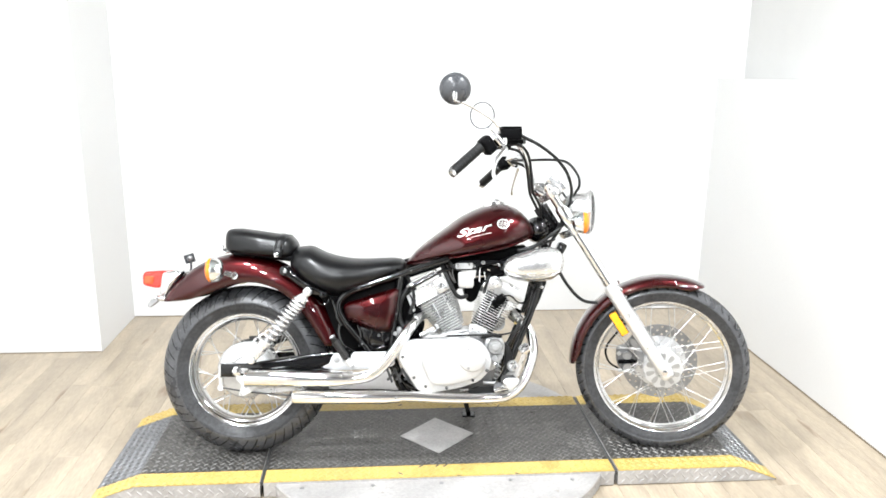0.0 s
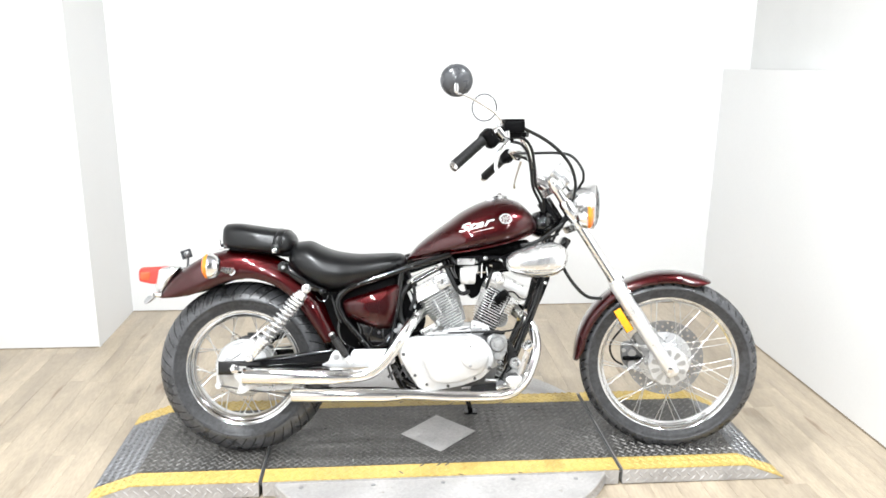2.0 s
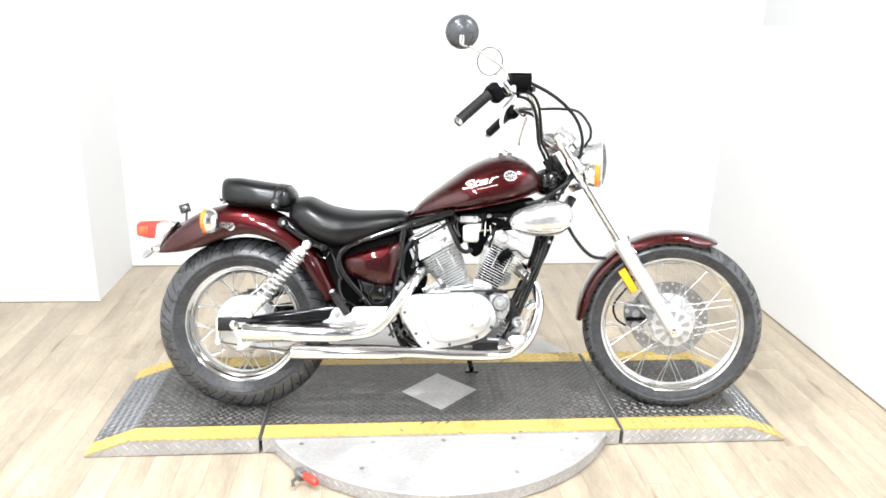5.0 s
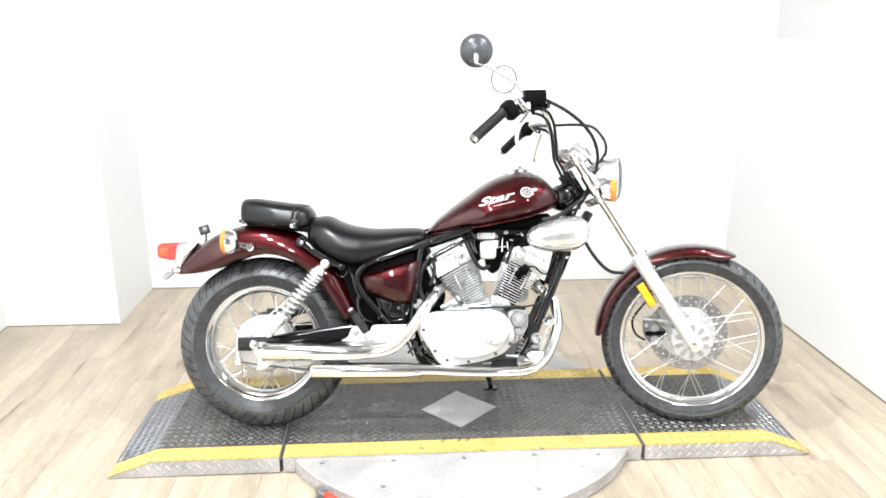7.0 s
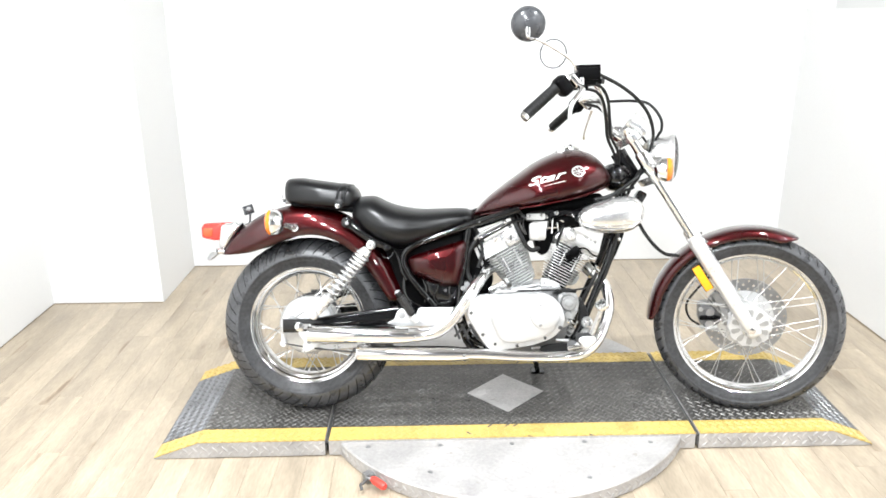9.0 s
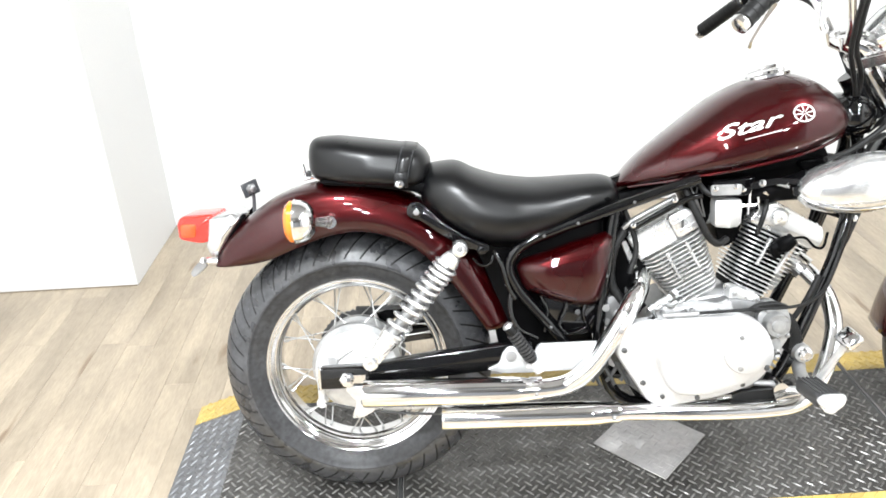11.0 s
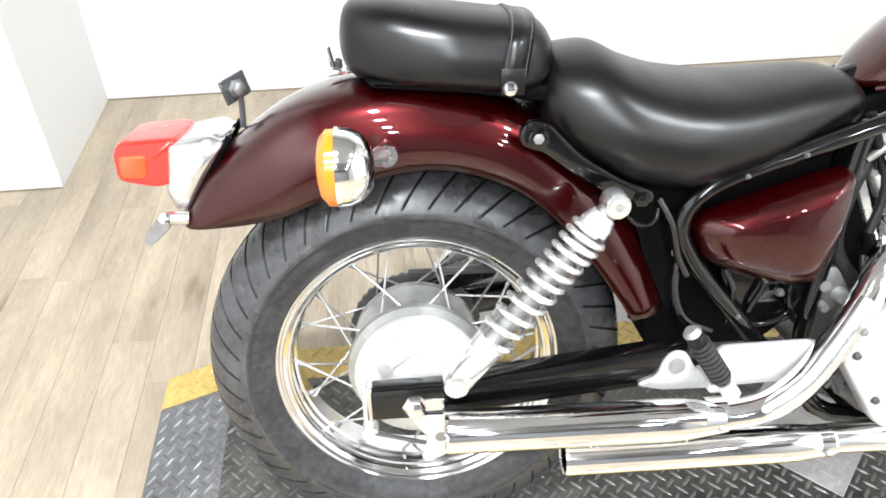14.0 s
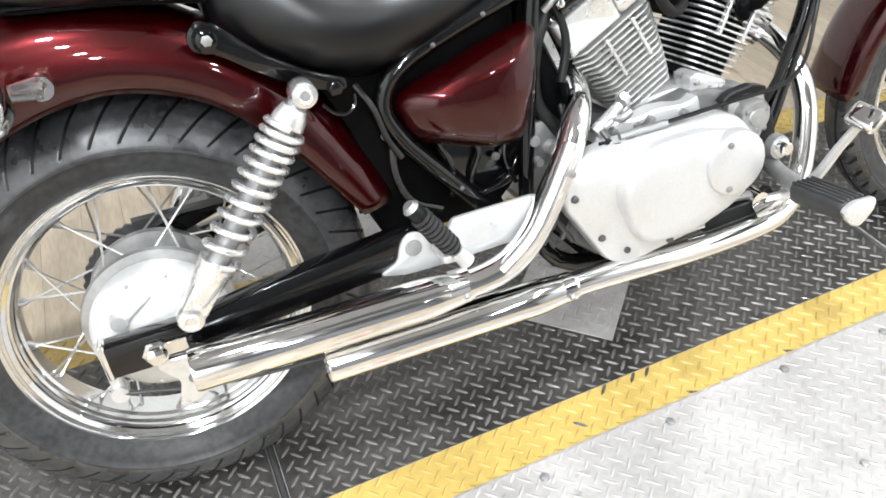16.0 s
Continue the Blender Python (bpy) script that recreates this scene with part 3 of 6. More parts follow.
def rim_profile(r, half, deep=1.0):
    """Closed section of a rolled steel rim: flange, bead seat, well."""
    out = [(r - 0.004, -half + 0.003), (r - 0.002, -half), (r + 0.001, -half - 0.001), (r + 0.003, -half + 0.002), (r - 0.002, -half + 0.007), (r - 0.011, -half + 0.009), (r - 0.013, -half * 0.45), (r - 0.019, -half * 0.3),
           (r - 0.019, half * 0.3), (r - 0.013, half * 0.45), (r - 0.011, half - 0.009), (r - 0.002, half - 0.007), (r + 0.003, half - 0.002), (r + 0.001, half + 0.001), (r - 0.002, half), (r - 0.004, half - 0.003)]
    inner = [(r - 0.007, half - 0.004), (r - 0.009, half - 0.002), (r - 0.014 * deep, half - 0.006), (r - 0.0145 * deep, half - 0.011), (r - 0.0175 * deep, half - 0.0125), (r - 0.0175 * deep, half * 0.62), (r - 0.0205 * deep, half * 0.56), (r - 0.021 * deep, half * 0.36), (r - 0.0245 * deep, half * 0.30), (r - 0.025 * deep, 0),
             (r - 0.0245 * deep, -half * 0.30), (r - 0.021 * deep, -half * 0.36), (r - 0.0205 * deep, -half * 0.56), (r - 0.0175 * deep, -half * 0.62), (r - 0.0175 * deep, -half + 0.0125), (r - 0.0145 * deep, -half + 0.011), (r - 0.014 * deep, -half + 0.006), (r - 0.009, -half + 0.002), (r - 0.007, -half + 0.004)]
    return out + inner


def spokes(parent, count, hub_r, hub_y, rim_r, slant, thick=0.0019):
    """Crossed wire spokes from two hub flanges to the rim, each with its nipple."""
    master = None
    for side in (-1, 1):
        for k in range(count // 2):
            a = 2 * math.pi * (k + (0.25 if side > 0 else 0)) / (count // 2)
            lead = slant if k % 2 else -slant
            p = Vector((hub_r * math.cos(a + lead), side * hub_y, hub_r * math.sin(a + lead)))
            q = Vector((rim_r * math.cos(a), side * 0.006, rim_r * math.sin(a)))
            d = q - p
            m = Matrix.Translation(p) @ d.to_track_quat("Z", "Y").to_matrix().to_4x4()
            if master is None:
                l = d.length
                master = part("spoke", lathe([(thick, 0), (thick, l - 0.014), (thick * 1.75, l - 0.013), (thick * 1.75, l)], 6, "z"), SPOKESTEEL, parent, m=m)
            else:
                twin(master, m)


# --- rear wheel
rw = part("rear_wheel", join(lathe([(0.018, -0.105), (0.018, -0.06), (0.05, -0.058), (0.072, -0.05), (0.098, -0.046), (0.1, -0.040), (0.07, -0.036), (0.055, 0.03), (0.09, 0.036), (0.092, 0.044), (0.04, 0.05), (0.018, 0.1)], 64)),
          ROUGHALU, bike, "spoked rear wheel with cast drum hub", m=Matrix.Translation(REAR_AXLE))
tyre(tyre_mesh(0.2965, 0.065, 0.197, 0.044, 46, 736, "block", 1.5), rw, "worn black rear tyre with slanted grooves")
part("rim", lathe(rim_profile(0.198, 0.047), 96, closed=True), RIMCHROME, rw, "chromed steel rim")
spokes(rw, 36, 0.088, 0.043, 0.178, 0.42, 0.0017)
# drum cover with its cooling lip, on the right
drum = part("brake_drum", lathe([(0.02, -0.098), (0.03, -0.097), (0.045, -0.092), (0.066, -0.088), (0.078, -0.082), (0.0865, -0.074), (0.089, -0.064), (0.089, -0.060), (0.0865, -0.058), (0.0865, -0.05)], 64), DRUM, rw, "satin silver drum brake cover")
for k in range(10):
    a = 2 * math.pi * k / 10
    bolt("drum_bolt", (0.077 * math.cos(a), -0.081, 0.077 * math.sin(a)), (0, -1, 0), 0.0032, 0.003, rw, CASTALU)
part("wear_boss", tube([(-0.045, -0.088, 0.035), (-0.045, -0.102, 0.035)], [0.013, 0.010], 14), CASTALU, rw)
part("rib", mesh_of(box(0.05, 0.006, 0.006, 0.002, 1, pose(-0.02, -0.094, 0.045, 0, -35, 0))), CASTALU, rw)
# sprocket and chain guard on the far side
teeth = []
for k in range(90):
    a = 2 * math.pi * k / 90
    r = 0.098 + (0.003 if k % 2 else 0)
    teeth.append((r * math.cos(a), r * math.sin(a)))
part("sprocket", slab(teeth, 0.055, 0.062), DARKSTEEL, rw, "dark toothed chain sprocket")

# brake arm and cable at the drum
part("brake_arm", join(mesh_of(slab(rounded([(-0.809, 0.242), (-0.793, 0.242), (-0.793, 0.30), (-0.798, 0.325), (-0.812, 0.325), (-0.809, 0.30)], 0.006), -0.110, -0.102, 0.003, 2)),
                       tube([(-0.801, -0.116, 0.250), (-0.801, -0.094, 0.250)], 0.011, 16)), CASTALU, bike, "silver drum brake arm")
part("brake_rod", tube([(-0.801, -0.112, 0.250), (-0.66, -0.14, 0.235), (-0.45, -0.13, 0.22), (-0.05, -0.11, 0.215)], 0.0028, 8, 6), DARKSTEEL, bike)

# --- swing arm, axle, chain guard
SW = [(-0.795, 0.290), (-0.70, 0.290), (-0.60, 0.302), (-0.40, 0.322), (-0.36, 0.326), (-0.36, 0.378), (-0.42, 0.372), (-0.60, 0.352), (-0.70, 0.336), (-0.795, 0.334)]
for s in (-1, 1):
    arm = part("swing_arm", slab(SW, s * 0.112, s * 0.142, 0.004, 2), BLACKGLOSS, bike, "black enamelled swing arm")
    bolt("axle_nut", (-0.739, s * 0.142, 0.311), (0, s, 0), 0.0125, 0.016, arm, CHROME)
    part("chain_adjuster", mesh_of(box(0.008, 0.026, 0.05, 0.002, 1, Matrix.Translation((-0.797, s * 0.127, 0.312)))), CHROME, arm)
part("axle_tab", mesh_of(box(0.04, 0.003, 0.018, 0.001, 1, Matrix.Translation((-0.722, -0.1445, 0.312)))), CHROME, bike)
part("chain_guard", slab([(-0.80, 0.36), (-0.55, 0.43), (-0.38, 0.42), (-0.38, 0.40), (-0.55, 0.405), (-0.79, 0.335)], 0.06, 0.1, 0.003, 1), BLACKGLOSS, bike, "black chain guard")
part("chain", tube([(-0.739, 0.0585, 0.403), (-0.3, 0.0585, 0.40), (-0.1, 0.0585, 0.38)], 0.006, 6), DARKSTEEL, bike)

# --- shocks
def shock(s):
    top, bot = Vector((-0.500, s * 0.155, 0.579)), Vector((-0.687, s * 0.158, 0.354))
    d = (bot - top).normalized()
    body = part("shock_absorber", tube([top + d * 0.01, top + d * 0.05, bot - d * 0.07, bot - d * 0.005], [0.012, 0.0135, 0.0135, 0.013], 16), STEELGREY, bike, "chrome rear shock absorber")
    for nm, p, r in (("upper_eye", top, 0.0155), ("lower_eye", bot, 0.0165)):
        part(nm, moved(lathe([(r * 0.35, -0.019), (r * 0.5, -0.021), (r * 0.55, -0.016), (r * 0.9, -0.015), (r, -0.012), (r, 0.012), (r * 0.9, 0.015), (r * 0.4, 0.015)], 28), Matrix.Translation(p)), SPRING, body)
    part("upper_cap", tube([top + d * 0.018, top + d * 0.03, top + d * 0.04], [0.015, 0.0195, 0.0205], 24), SPRINGPAINT, body)
    part("lower_collar", tube([bot - d * 0.075, bot - d * 0.06, bot - d * 0.02, bot - d * 0.012], [0.0225, 0.021, 0.017, 0.012], 20), SPRINGPAINT, body)
    part("clevis", mesh_of(box(0.03, 0.032, 0.05, 0.005, 2, Matrix.Translation(bot - d * 0.03) @ d.to_track_quat("Z", "Y").to_matrix().to_4x4())), SPRING, body)
    length = (bot - top).length - 0.115
    q = d.to_track_quat("Z", "Y").to_matrix()
    pts, turns, n = [], 11, 11 * 20
    for i in range(n + 1):
        u = i / n
        # close coils at the top, open ones below
        h = 0.62 * u + 0.38 * u * u
        a = 2 * math.pi * turns * u
        pts.append(top + d * 0.04 + q @ Vector((0.0225 * math.cos(a), 0.0225 * math.sin(a), length * h)))
    part("spring", tube(pts, 0.0041, 8), SPRINGPAINT, body, "chrome coil spring")


shock(-1)
shock(1)

# --- rear fender
CR = [(-1.018, .545), (-.980, .606), (-.917, .657), (-.859, .689), (-.781, .708), (-.69, .703), (-.60, .675), (-.525, .622), (-.463, .548), (-.421, .475), (-.390, .398)]
LO = [(-.985, .543), (-.938, .547), (-.892, .556), (-.838, .577), (-.765, .602), (-.69, .608), (-.614, .584), (-.558, .541), (-.511, .483), (-.472, .425), (-.448, .388)]


def fender(name, crown, low, width, thick, material, label, m=None, arch=0.62, n=4):
    c = spline([(x, 0, z) for x, z in crown], n)
    l = spline([(x, 0, z) for x, z in low], n)
    rings = []
    for p, e in zip(c, l):
        ring = []
        for k in range(25):
            a = math.pi * k / 24
            w = width(p.x) if callable(width) else width
            f = math.sin(a) ** arch
            ring.append((e.x + (p.x - e.x) * f, -w * power(math.cos(a), 0.75), e.z + (p.z - e.z) * f))
        rings.append(ring)
    ob = part(name, loft(rings, caps=False, closed=False), material, bike, label, m=m, angle=60)
    mod = ob.modifiers.new("thickness", "SOLIDIFY")
    mod.thickness, mod.offset, mod.use_even_offset = thick, -1, True
    # inner faces go black to deepen the shade under the fender
    ob.data.materials.append(RUBBER)
    mod.material_offset = 1
    return ob


rf = fender("rear_fender", CR, LO, lambda x: 0.094 if x > -0.9 else 0.094 - 0.10 * (-0.9 - x), 0.003, BURGUNDY, "burgundy metallic rear fender")
part("front_lip", tube([(-0.404, 0, 0.402), (-0.43, -0.06, 0.395), (-0.452, -0.09, 0.392)], 0.003, 6, 4), BLACKSATIN, rf)

# tail lamp
housing = rounded([(-1.030, .580), (-1.020, .643), (-.968, .652), (-.950, .642), (-.980, .598), (-1.008, .553), (-1.022, .556)], 0.006, 3)
side = [(1, 0), (1, 0.040), (0.985, 0.047), (0.94, 0.052), (0.8, 0.057), (0.5, 0.060), (0.1, 0.061)]
steps = [(f, -y) for f, y in side[::-1]] + side[1:]
tail = part("tail_lamp", loft([[(-0.992 + (x + 0.992) * f, y, 0.604 + (z - 0.604) * f) for x, z in housing] for f, y in steps]), WORNCHROME, bike, "red tail lamp in a chrome housing")
lens_line = rounded([(-1.086, .598), (-1.087, .634), (-1.078, .647), (-1.006, .650), (-1.022, .592), (-1.04, .588)], 0.010, 3)
side = [(1, 0), (1, 0.040), (0.985, 0.046), (0.95, 0.0495), (0.88, 0.052), (0.1, 0.053)]
steps = [(f, -y) for f, y in side[::-1]] + side[1:]
part("lens", loft([[(-1.052 + (x + 1.052) * f, y, 0.617 + (z - 0.617) * f) for x, z in lens_line] for f, y in steps]), REDLENS, tail, "red tail lamp lens")
part("inner_lens", slab(rounded([(-1.079, .603), (-1.079, .631), (-1.045, .631), (-1.049, .602)], 0.006, 3), -0.055, -0.048, 0.002, 2), REDLENS2, tail, "brighter red side window of the lens")
part("gasket", tube([(-0.947, -0.040, 0.646), (-0.977, -0.047, 0.598), (-1.005, -0.045, 0.552)], 0.004, 8, 5), BLACKSATIN, tail, "black rubber gasket")
part("gasket", tube([(-0.947, 0.040, 0.646), (-0.977, 0.047, 0.598), (-1.005, 0.045, 0.552)], 0.004, 8, 5), BLACKSATIN, tail, "black rubber gasket")

# number plate bracket, empty
npb = part("plate_bracket", tube([(-1.003, -0.065, 0.552), (-1.026, -0.066, 0.554), (-1.034, -0.066, 0.550)], 0.009, 10, 3), WORNCHROME, bike, "bare metal number plate bracket")
part("bracket_tongue", slab(rounded([(-1.026, .556), (-1.046, .551), (-1.060, .532), (-1.055, .522), (-1.042, .530), (-1.024, .546)], 0.005, 3), -0.078, -0.052, 0.001, 1), STEELGREY, npb)
bolt("bracket_bolt", (-1.030, -0.074, 0.556), (0, -1, 0.3), 0.006, 0.006, npb, CHROME)

# small square marker on a stalk
mk = part("marker_plate", mesh_of(box(0.004, 0.042, 0.031, 0.001, 1, pose(-0.946, 0.028, 0.691, 14, -8, -40))), GREYCAP, bike, "small square black marker plate on a stalk")
bolt("marker_nut", (-0.944, 0.024, 0.691), (0.64, -0.77, 0), 0.009, 0.012, mk, STEELGREY)
part("stalk", tube([(-0.941, 0.024, 0.689), (-0.940, 0.026, 0.672), (-0.942, 0.028, 0.640)], 0.004, 8, 4), GREYCAP, mk)

# rear turn signals
def signal(name, c, r, depth, face, base, m=None, stem=0.009):
    """A round lamp: chrome bowl, lens on the side face (+1 forward, -1 backward), stalk to base."""
    c = Vector(c)
    bowl = [(r * 0.15, -face * depth), (r * 0.55, -face * depth * 0.92), (r * 0.85, -face * depth * 0.62), (r * 0.98, -face * depth * 0.25), (r, 0), (r * 1.03, 0), (r * 1.03, face * 0.004), (r * 0.95, face * 0.005)]
    body = part(name, moved(lathe(bowl, 32, "x"), Matrix.Translation(c)), CHROME, bike, "chrome turn signal with amber lens", m=m)
    lens = [(r * 0.97, face * 0.004), (r * 0.97, face * 0.013), (r * 0.8, face * 0.02), (r * 0.4, face * 0.024), (r * 0.05, face * 0.025)]
    part("lens", moved(lathe(lens, 32, "x"), Matrix.Translation(c)), ORANGE, body, "amber lens")
    s = 1 if base[1] > c.y else -1
    part("stalk", tube([c + Vector((-face * depth * 0.5, s * r * 0.55, 0)), ((c + Vector(base)) / 2) + Vector((0, 0, 0)), Vector(base)], [stem, stem * 0.85, stem * 1.3], 12, 4), SPRING, body)
    part("stalk_nut", moved(lathe([(0.010, -0.008), (0.012, -0.005), (0.012, 0.005), (0.010, 0.009)], 6, "y"), Matrix.Translation(base)), CHROME, body)
    return body


for s in (-1, 1):
    signal("rear_turn_signal", (-0.801, s * 0.214, 0.655 if s < 0 else 0.630), 0.0405, 0.034, -1, (-0.762, s * 0.118, 0.636))
    part("signal_boss", moved(lathe([(0.013, -0.012), (0.015, -0.004), (0.015, 0.006), (0.012, 0.012)], 20), Matrix.Translation((-0.757, s * 0.102, 0.634))), CHROME, bike)

# --- seats
SEAT = [(-0.578, .698, .688, .676, .030), (-0.570, .722, .678, .642, .078), (-0.549, .734, .666, .616, .104), (-0.508, .738, .650, .584, .126), (-0.455, .716, .634, .558, .139), (-0.40, .700, .626, .550, .141),
        (-0.33, .692, .630, .568, .130), (-0.26, .694, .642, .592, .109), (-0.21, .695, .652, .610, .092), (-0.185, .692, .656, .620, .082), (-0.172, .683, .656, .628, .070), (-0.166, .668, .654, .638, .045)]
seat = part("rider_seat", shell(stations(SEAT, 40), 44, 2.2, 2.1), VINYL, bike, "smooth black vinyl rider seat", angle=80)
part("seat_base", slab([(-0.55, .66), (-.46, .585), (-.38, .592), (-.18, .65), (-.2, .665), (-.5, .68)], -0.09, 0.09, 0.01, 2), BLACKSATIN, bike)
PAD = [(-0.806, .764, .750, .738, .022), (-0.801, .786, .742, .722, .046), (-0.787, .797, .734, .709, .068), (-0.752, .799, .728, .700, .087), (-0.71, .794, .724, .696, .098), (-0.67, .788, .721, .693, .104), (-0.62, .781, .716, .688, .104), (-0.585, .776, .716, .688, .096),
       (-0.564, .762, .722, .700, .076), (-0.554, .745, .732, .720, .04)]
pad_rows = stations(PAD, 34)
pad = part("passenger_seat", shell(pad_rows, 44, 2.9, 2.6), VINYL, bike, "padded black vinyl passenger seat", angle=80)
part("pad_base", slab([(-.78, .715), (-.56, .70), (-.57, .68), (-.66, .694), (-.77, .704)], -0.08, 0.08, 0.006, 2), BLACKSATIN, bike)
# the strap across the pad
ring = []
for k in range(37):
    a = math.pi * (k / 36)
    row = []
    for dx in (-0.015, 0.015):
        x = -0.592 - 0.016 * (1 - math.sin(a)) + dx
        i = min(range(len(pad_rows)), key=lambda j: abs(pad_rows[j][0] - x))
        _, zt, zm, zb, w = pad_rows[i]
        row.append((x, -(w + 0.0006) * power(math.cos(a), 2 / 2.9), zm + (zt - zm + 0.0006) * power(math.sin(a), 2 / 2.9)))
    ring.append(row)
strap = part("strap", loft(ring, caps=False, closed=False), VINYL, pad, "stitched black strap with a chrome stud", angle=60)
mod = strap.modifiers.new("thickness", "SOLIDIFY")
mod.thickness, mod.offset = 0.0022, 0
for s in (-1, 1):
    part("strap_tab", mesh_of(box(0.027, 0.004, 0.030, 0.0015, 2, pose(-0.611, s * 0.1045, 0.711, 0, 0, 0))), VINYL, strap)
    for dx in (-0.0115, 0.0115):
        line = []
        for k in range(0, 19):
            a = math.pi * k / 36
            x = -0.592 - 0.016 * (1 - math.sin(a)) + dx
            i = min(range(len(pad_rows)), key=lambda j: abs(pad_rows[j][0] - x))
            _, zt, zm, zb, w = pad_rows[i]
            line.append((x, s * (w + 0.0019) * power(math.cos(a), 2 / 2.9), zm + (zt - zm + 0.0019) * power(math.sin(a), 2 / 2.9)))
        part("stitching", tube(line, 0.0007, 5), GREYCAP, strap)
    bolt("stud", (-0.614, s * 0.107, 0.704), (0, s, 0), 0.0062, 0.005, strap, CHROME, hexagon=False)
latch = part("seat_latch", mesh_of(box(0.034, 0.03, 0.008, 0.002, 2, pose(-0.808, 0, 0.713, 0, -8, 0))), CHROME, bike, "bright seat latch behind the pad")
part("latch_tab", mesh_of(box(0.006, 0.022, 0.030, 0.002, 1, pose(-0.819, -0.002, 0.728, 0, -12, 0))), CHROME, latch)
bolt("latch_bolt", (-0.812, -0.004, 0.718), (0.3, -0.5, 1), 0.005, 0.010, latch, DARKSTEEL)

# fender stay with its domed bolt
for s in (-1, 1):
    stay = part("fender_stay", slab(rounded([(-.604, .655), (-.592, .668), (-.57, .664), (-.53, .622), (-.48, .59), (-.44, .574), (-.44, .558), (-.49, .570), (-.54, .602), (-.578, .631), (-.602, .637)], 0.01, 3), s * 0.1, s * 0.112, 0.003, 2), BLACKGLOSS, bike, "black fender stay")
    bolt("stay_bolt", (-0.583, s * 0.112, 0.648), (0, s, 0), 0.0115, 0.009, stay, BLACKGLOSS, hexagon=False)
    bolt("socket_bolt", (-0.583, s * 0.119, 0.648), (0, s, 0), 0.0065, 0.003, stay, STEELGREY)
    bolt("shock_bolt", (-0.455, s * 0.112, 0.566), (0, s, 0), 0.008, 0.007, stay, BLACKGLOSS)
    part("seat_hook", tube([(-0.474, s * 0.110, 0.548), (-0.462, s * 0.115, 0.536), (-0.448, s * 0.116, 0.533), (-0.437, s * 0.114, 0.540), (-0.434, s * 0.110, 0.552)], 0.0026, 8, 5), BLACKGLOSS, stay, "bent black hook")

# --- fuel tank
TANK = [(-0.168, .676, .672, .667, .022), (-0.155, .694, .679, .667, .042), (-0.125, .727, .69, .672, .066), (-0.08, .764, .703, .678, .090), (-0.03, .801, .718, .686, .110), (0.04, .850, .738, .696, .130), (0.11, .880, .756, .708, .136), (0.165, .891, .770, .720, .139),
        (0.215, .880, .782, .735, .132), (0.25, .856, .790, .750, .120), (0.272, .828, .790, .762, .096), (0.285, .802, .787, .772, .062), (0.29, .787, .784, .780, .02)]
tk = stations(TANK, 52)
tank = part("fuel_tank", shell(tk, 56, 2.15, 2.6), BURGUNDY, bike, "teardrop fuel tank in burgundy metallic paint", angle=80)
for s in (-1, 1):
    line = [(x, s * w * 0.80, zb + (zm - zb) * 0.16) for x, zt, zm, zb, w in tk[3:-3]]
    part("seam", tube(line, 0.0035, 7), BURGUNDY, tank)
cap = part("filler_cap", moved(lathe([(0.048, 0), (0.048, 0.006), (0.040, 0.008), (0.038, 0.013), (0.03, 0.016), (0.01, 0.017)], 36, "z"), pose(0.146, 0, 0.882, 0, -10, 0)), CHROME, tank, "chrome filler cap")
part("cap_lug", mesh_of(box(0.05, 0.012, 0.008, 0.003, 2, pose(0.146, 0, 0.901, 0, -10, 30))), CHROME, cap)


def tank_skin(x, z):
    """How far out the side of the tank stands at (x, z)."""
    i = min(range(len(tk)), key=lambda j: abs(tk[j][0] - x))
    j = min(i + 1, len(tk) - 1) if x > tk[i][0] else max(i - 1, 0)
    if i == j:
        v = tk[i]
    else:
        f = (x - tk[i][0]) / (tk[j][0] - tk[i][0])
        v = [a + (b - a) * f for a, b in zip(tk[i], tk[j])]
    _, zt, zm, zb, w = v
    e, f = (2.15, (z - zm) / (zt - zm)) if z > zm else (2.6, (zm - z) / (zm - zb))
    return w * max(0.0, 1 - min(1, abs(f)) ** e) ** (1 / e)


def on_tank(poly, lift=0.0008):
    """Lay flat lettering (list of polygons in x, z) on the tank's right side."""
    return [Vector((x, -tank_skin(x, z) - lift, z)) for x, z in poly]


# the word on the tank, in slanted letters
cu = bpy.data.curves.new("letters", "FONT")
cu.body, cu.size, cu.shear, cu.offset, cu.resolution_u = "Star", 0.058, 0.35, 0.0008, 4
tmp = bpy.data.objects.new("letters", cu)
me = bpy.data.meshes.new_from_object(tmp)
bm = bmesh.new()
bm.from_mesh(me)
bmesh.ops.triangulate(bm, faces=bm.faces)
bmesh.ops.subdivide_edges(bm, edges=[e for e in bm.edges if e.calc_length() > 0.008], cuts=2, use_grid_fill=False)
wide = max(v.co.x for v in bm.verts)
for v in bm.verts:
    u, w = v.co.x / wide, v.co.y
    x = 0.006 + 0.124 * u
    z = 0.764 + 0.031 * u + w * 0.60
    v.co = Vector((x, -tank_skin(x, z) - 0.0009, z))
bpy.data.objects.remove(tmp)
part("lettering", bm, DECAL, tank, "silver script lettering reading Star")
# underline stroke and the round spoked badge, as plain shapes
def strip_on_tank(x0, z0, x1, z1, w0, w1, n=14):
    a, b = [], []
    for k in range(n + 1):
        t = k / n
        x, z, w = x0 + (x1 - x0) * t, z0 + (z1 - z0) * t, (w0 + (w1 - w0) * t) / 2
        a.append(on_tank([(x, z + w)])[0])
        b.append(on_tank([(x, z - w)])[0])
    return a + b, [(i, i + 1, n + 2 + i, n + 1 + i) for i in range(n)]


bx, bz, br = 0.168, 0.812, 0.0205
vs, fs = [], []
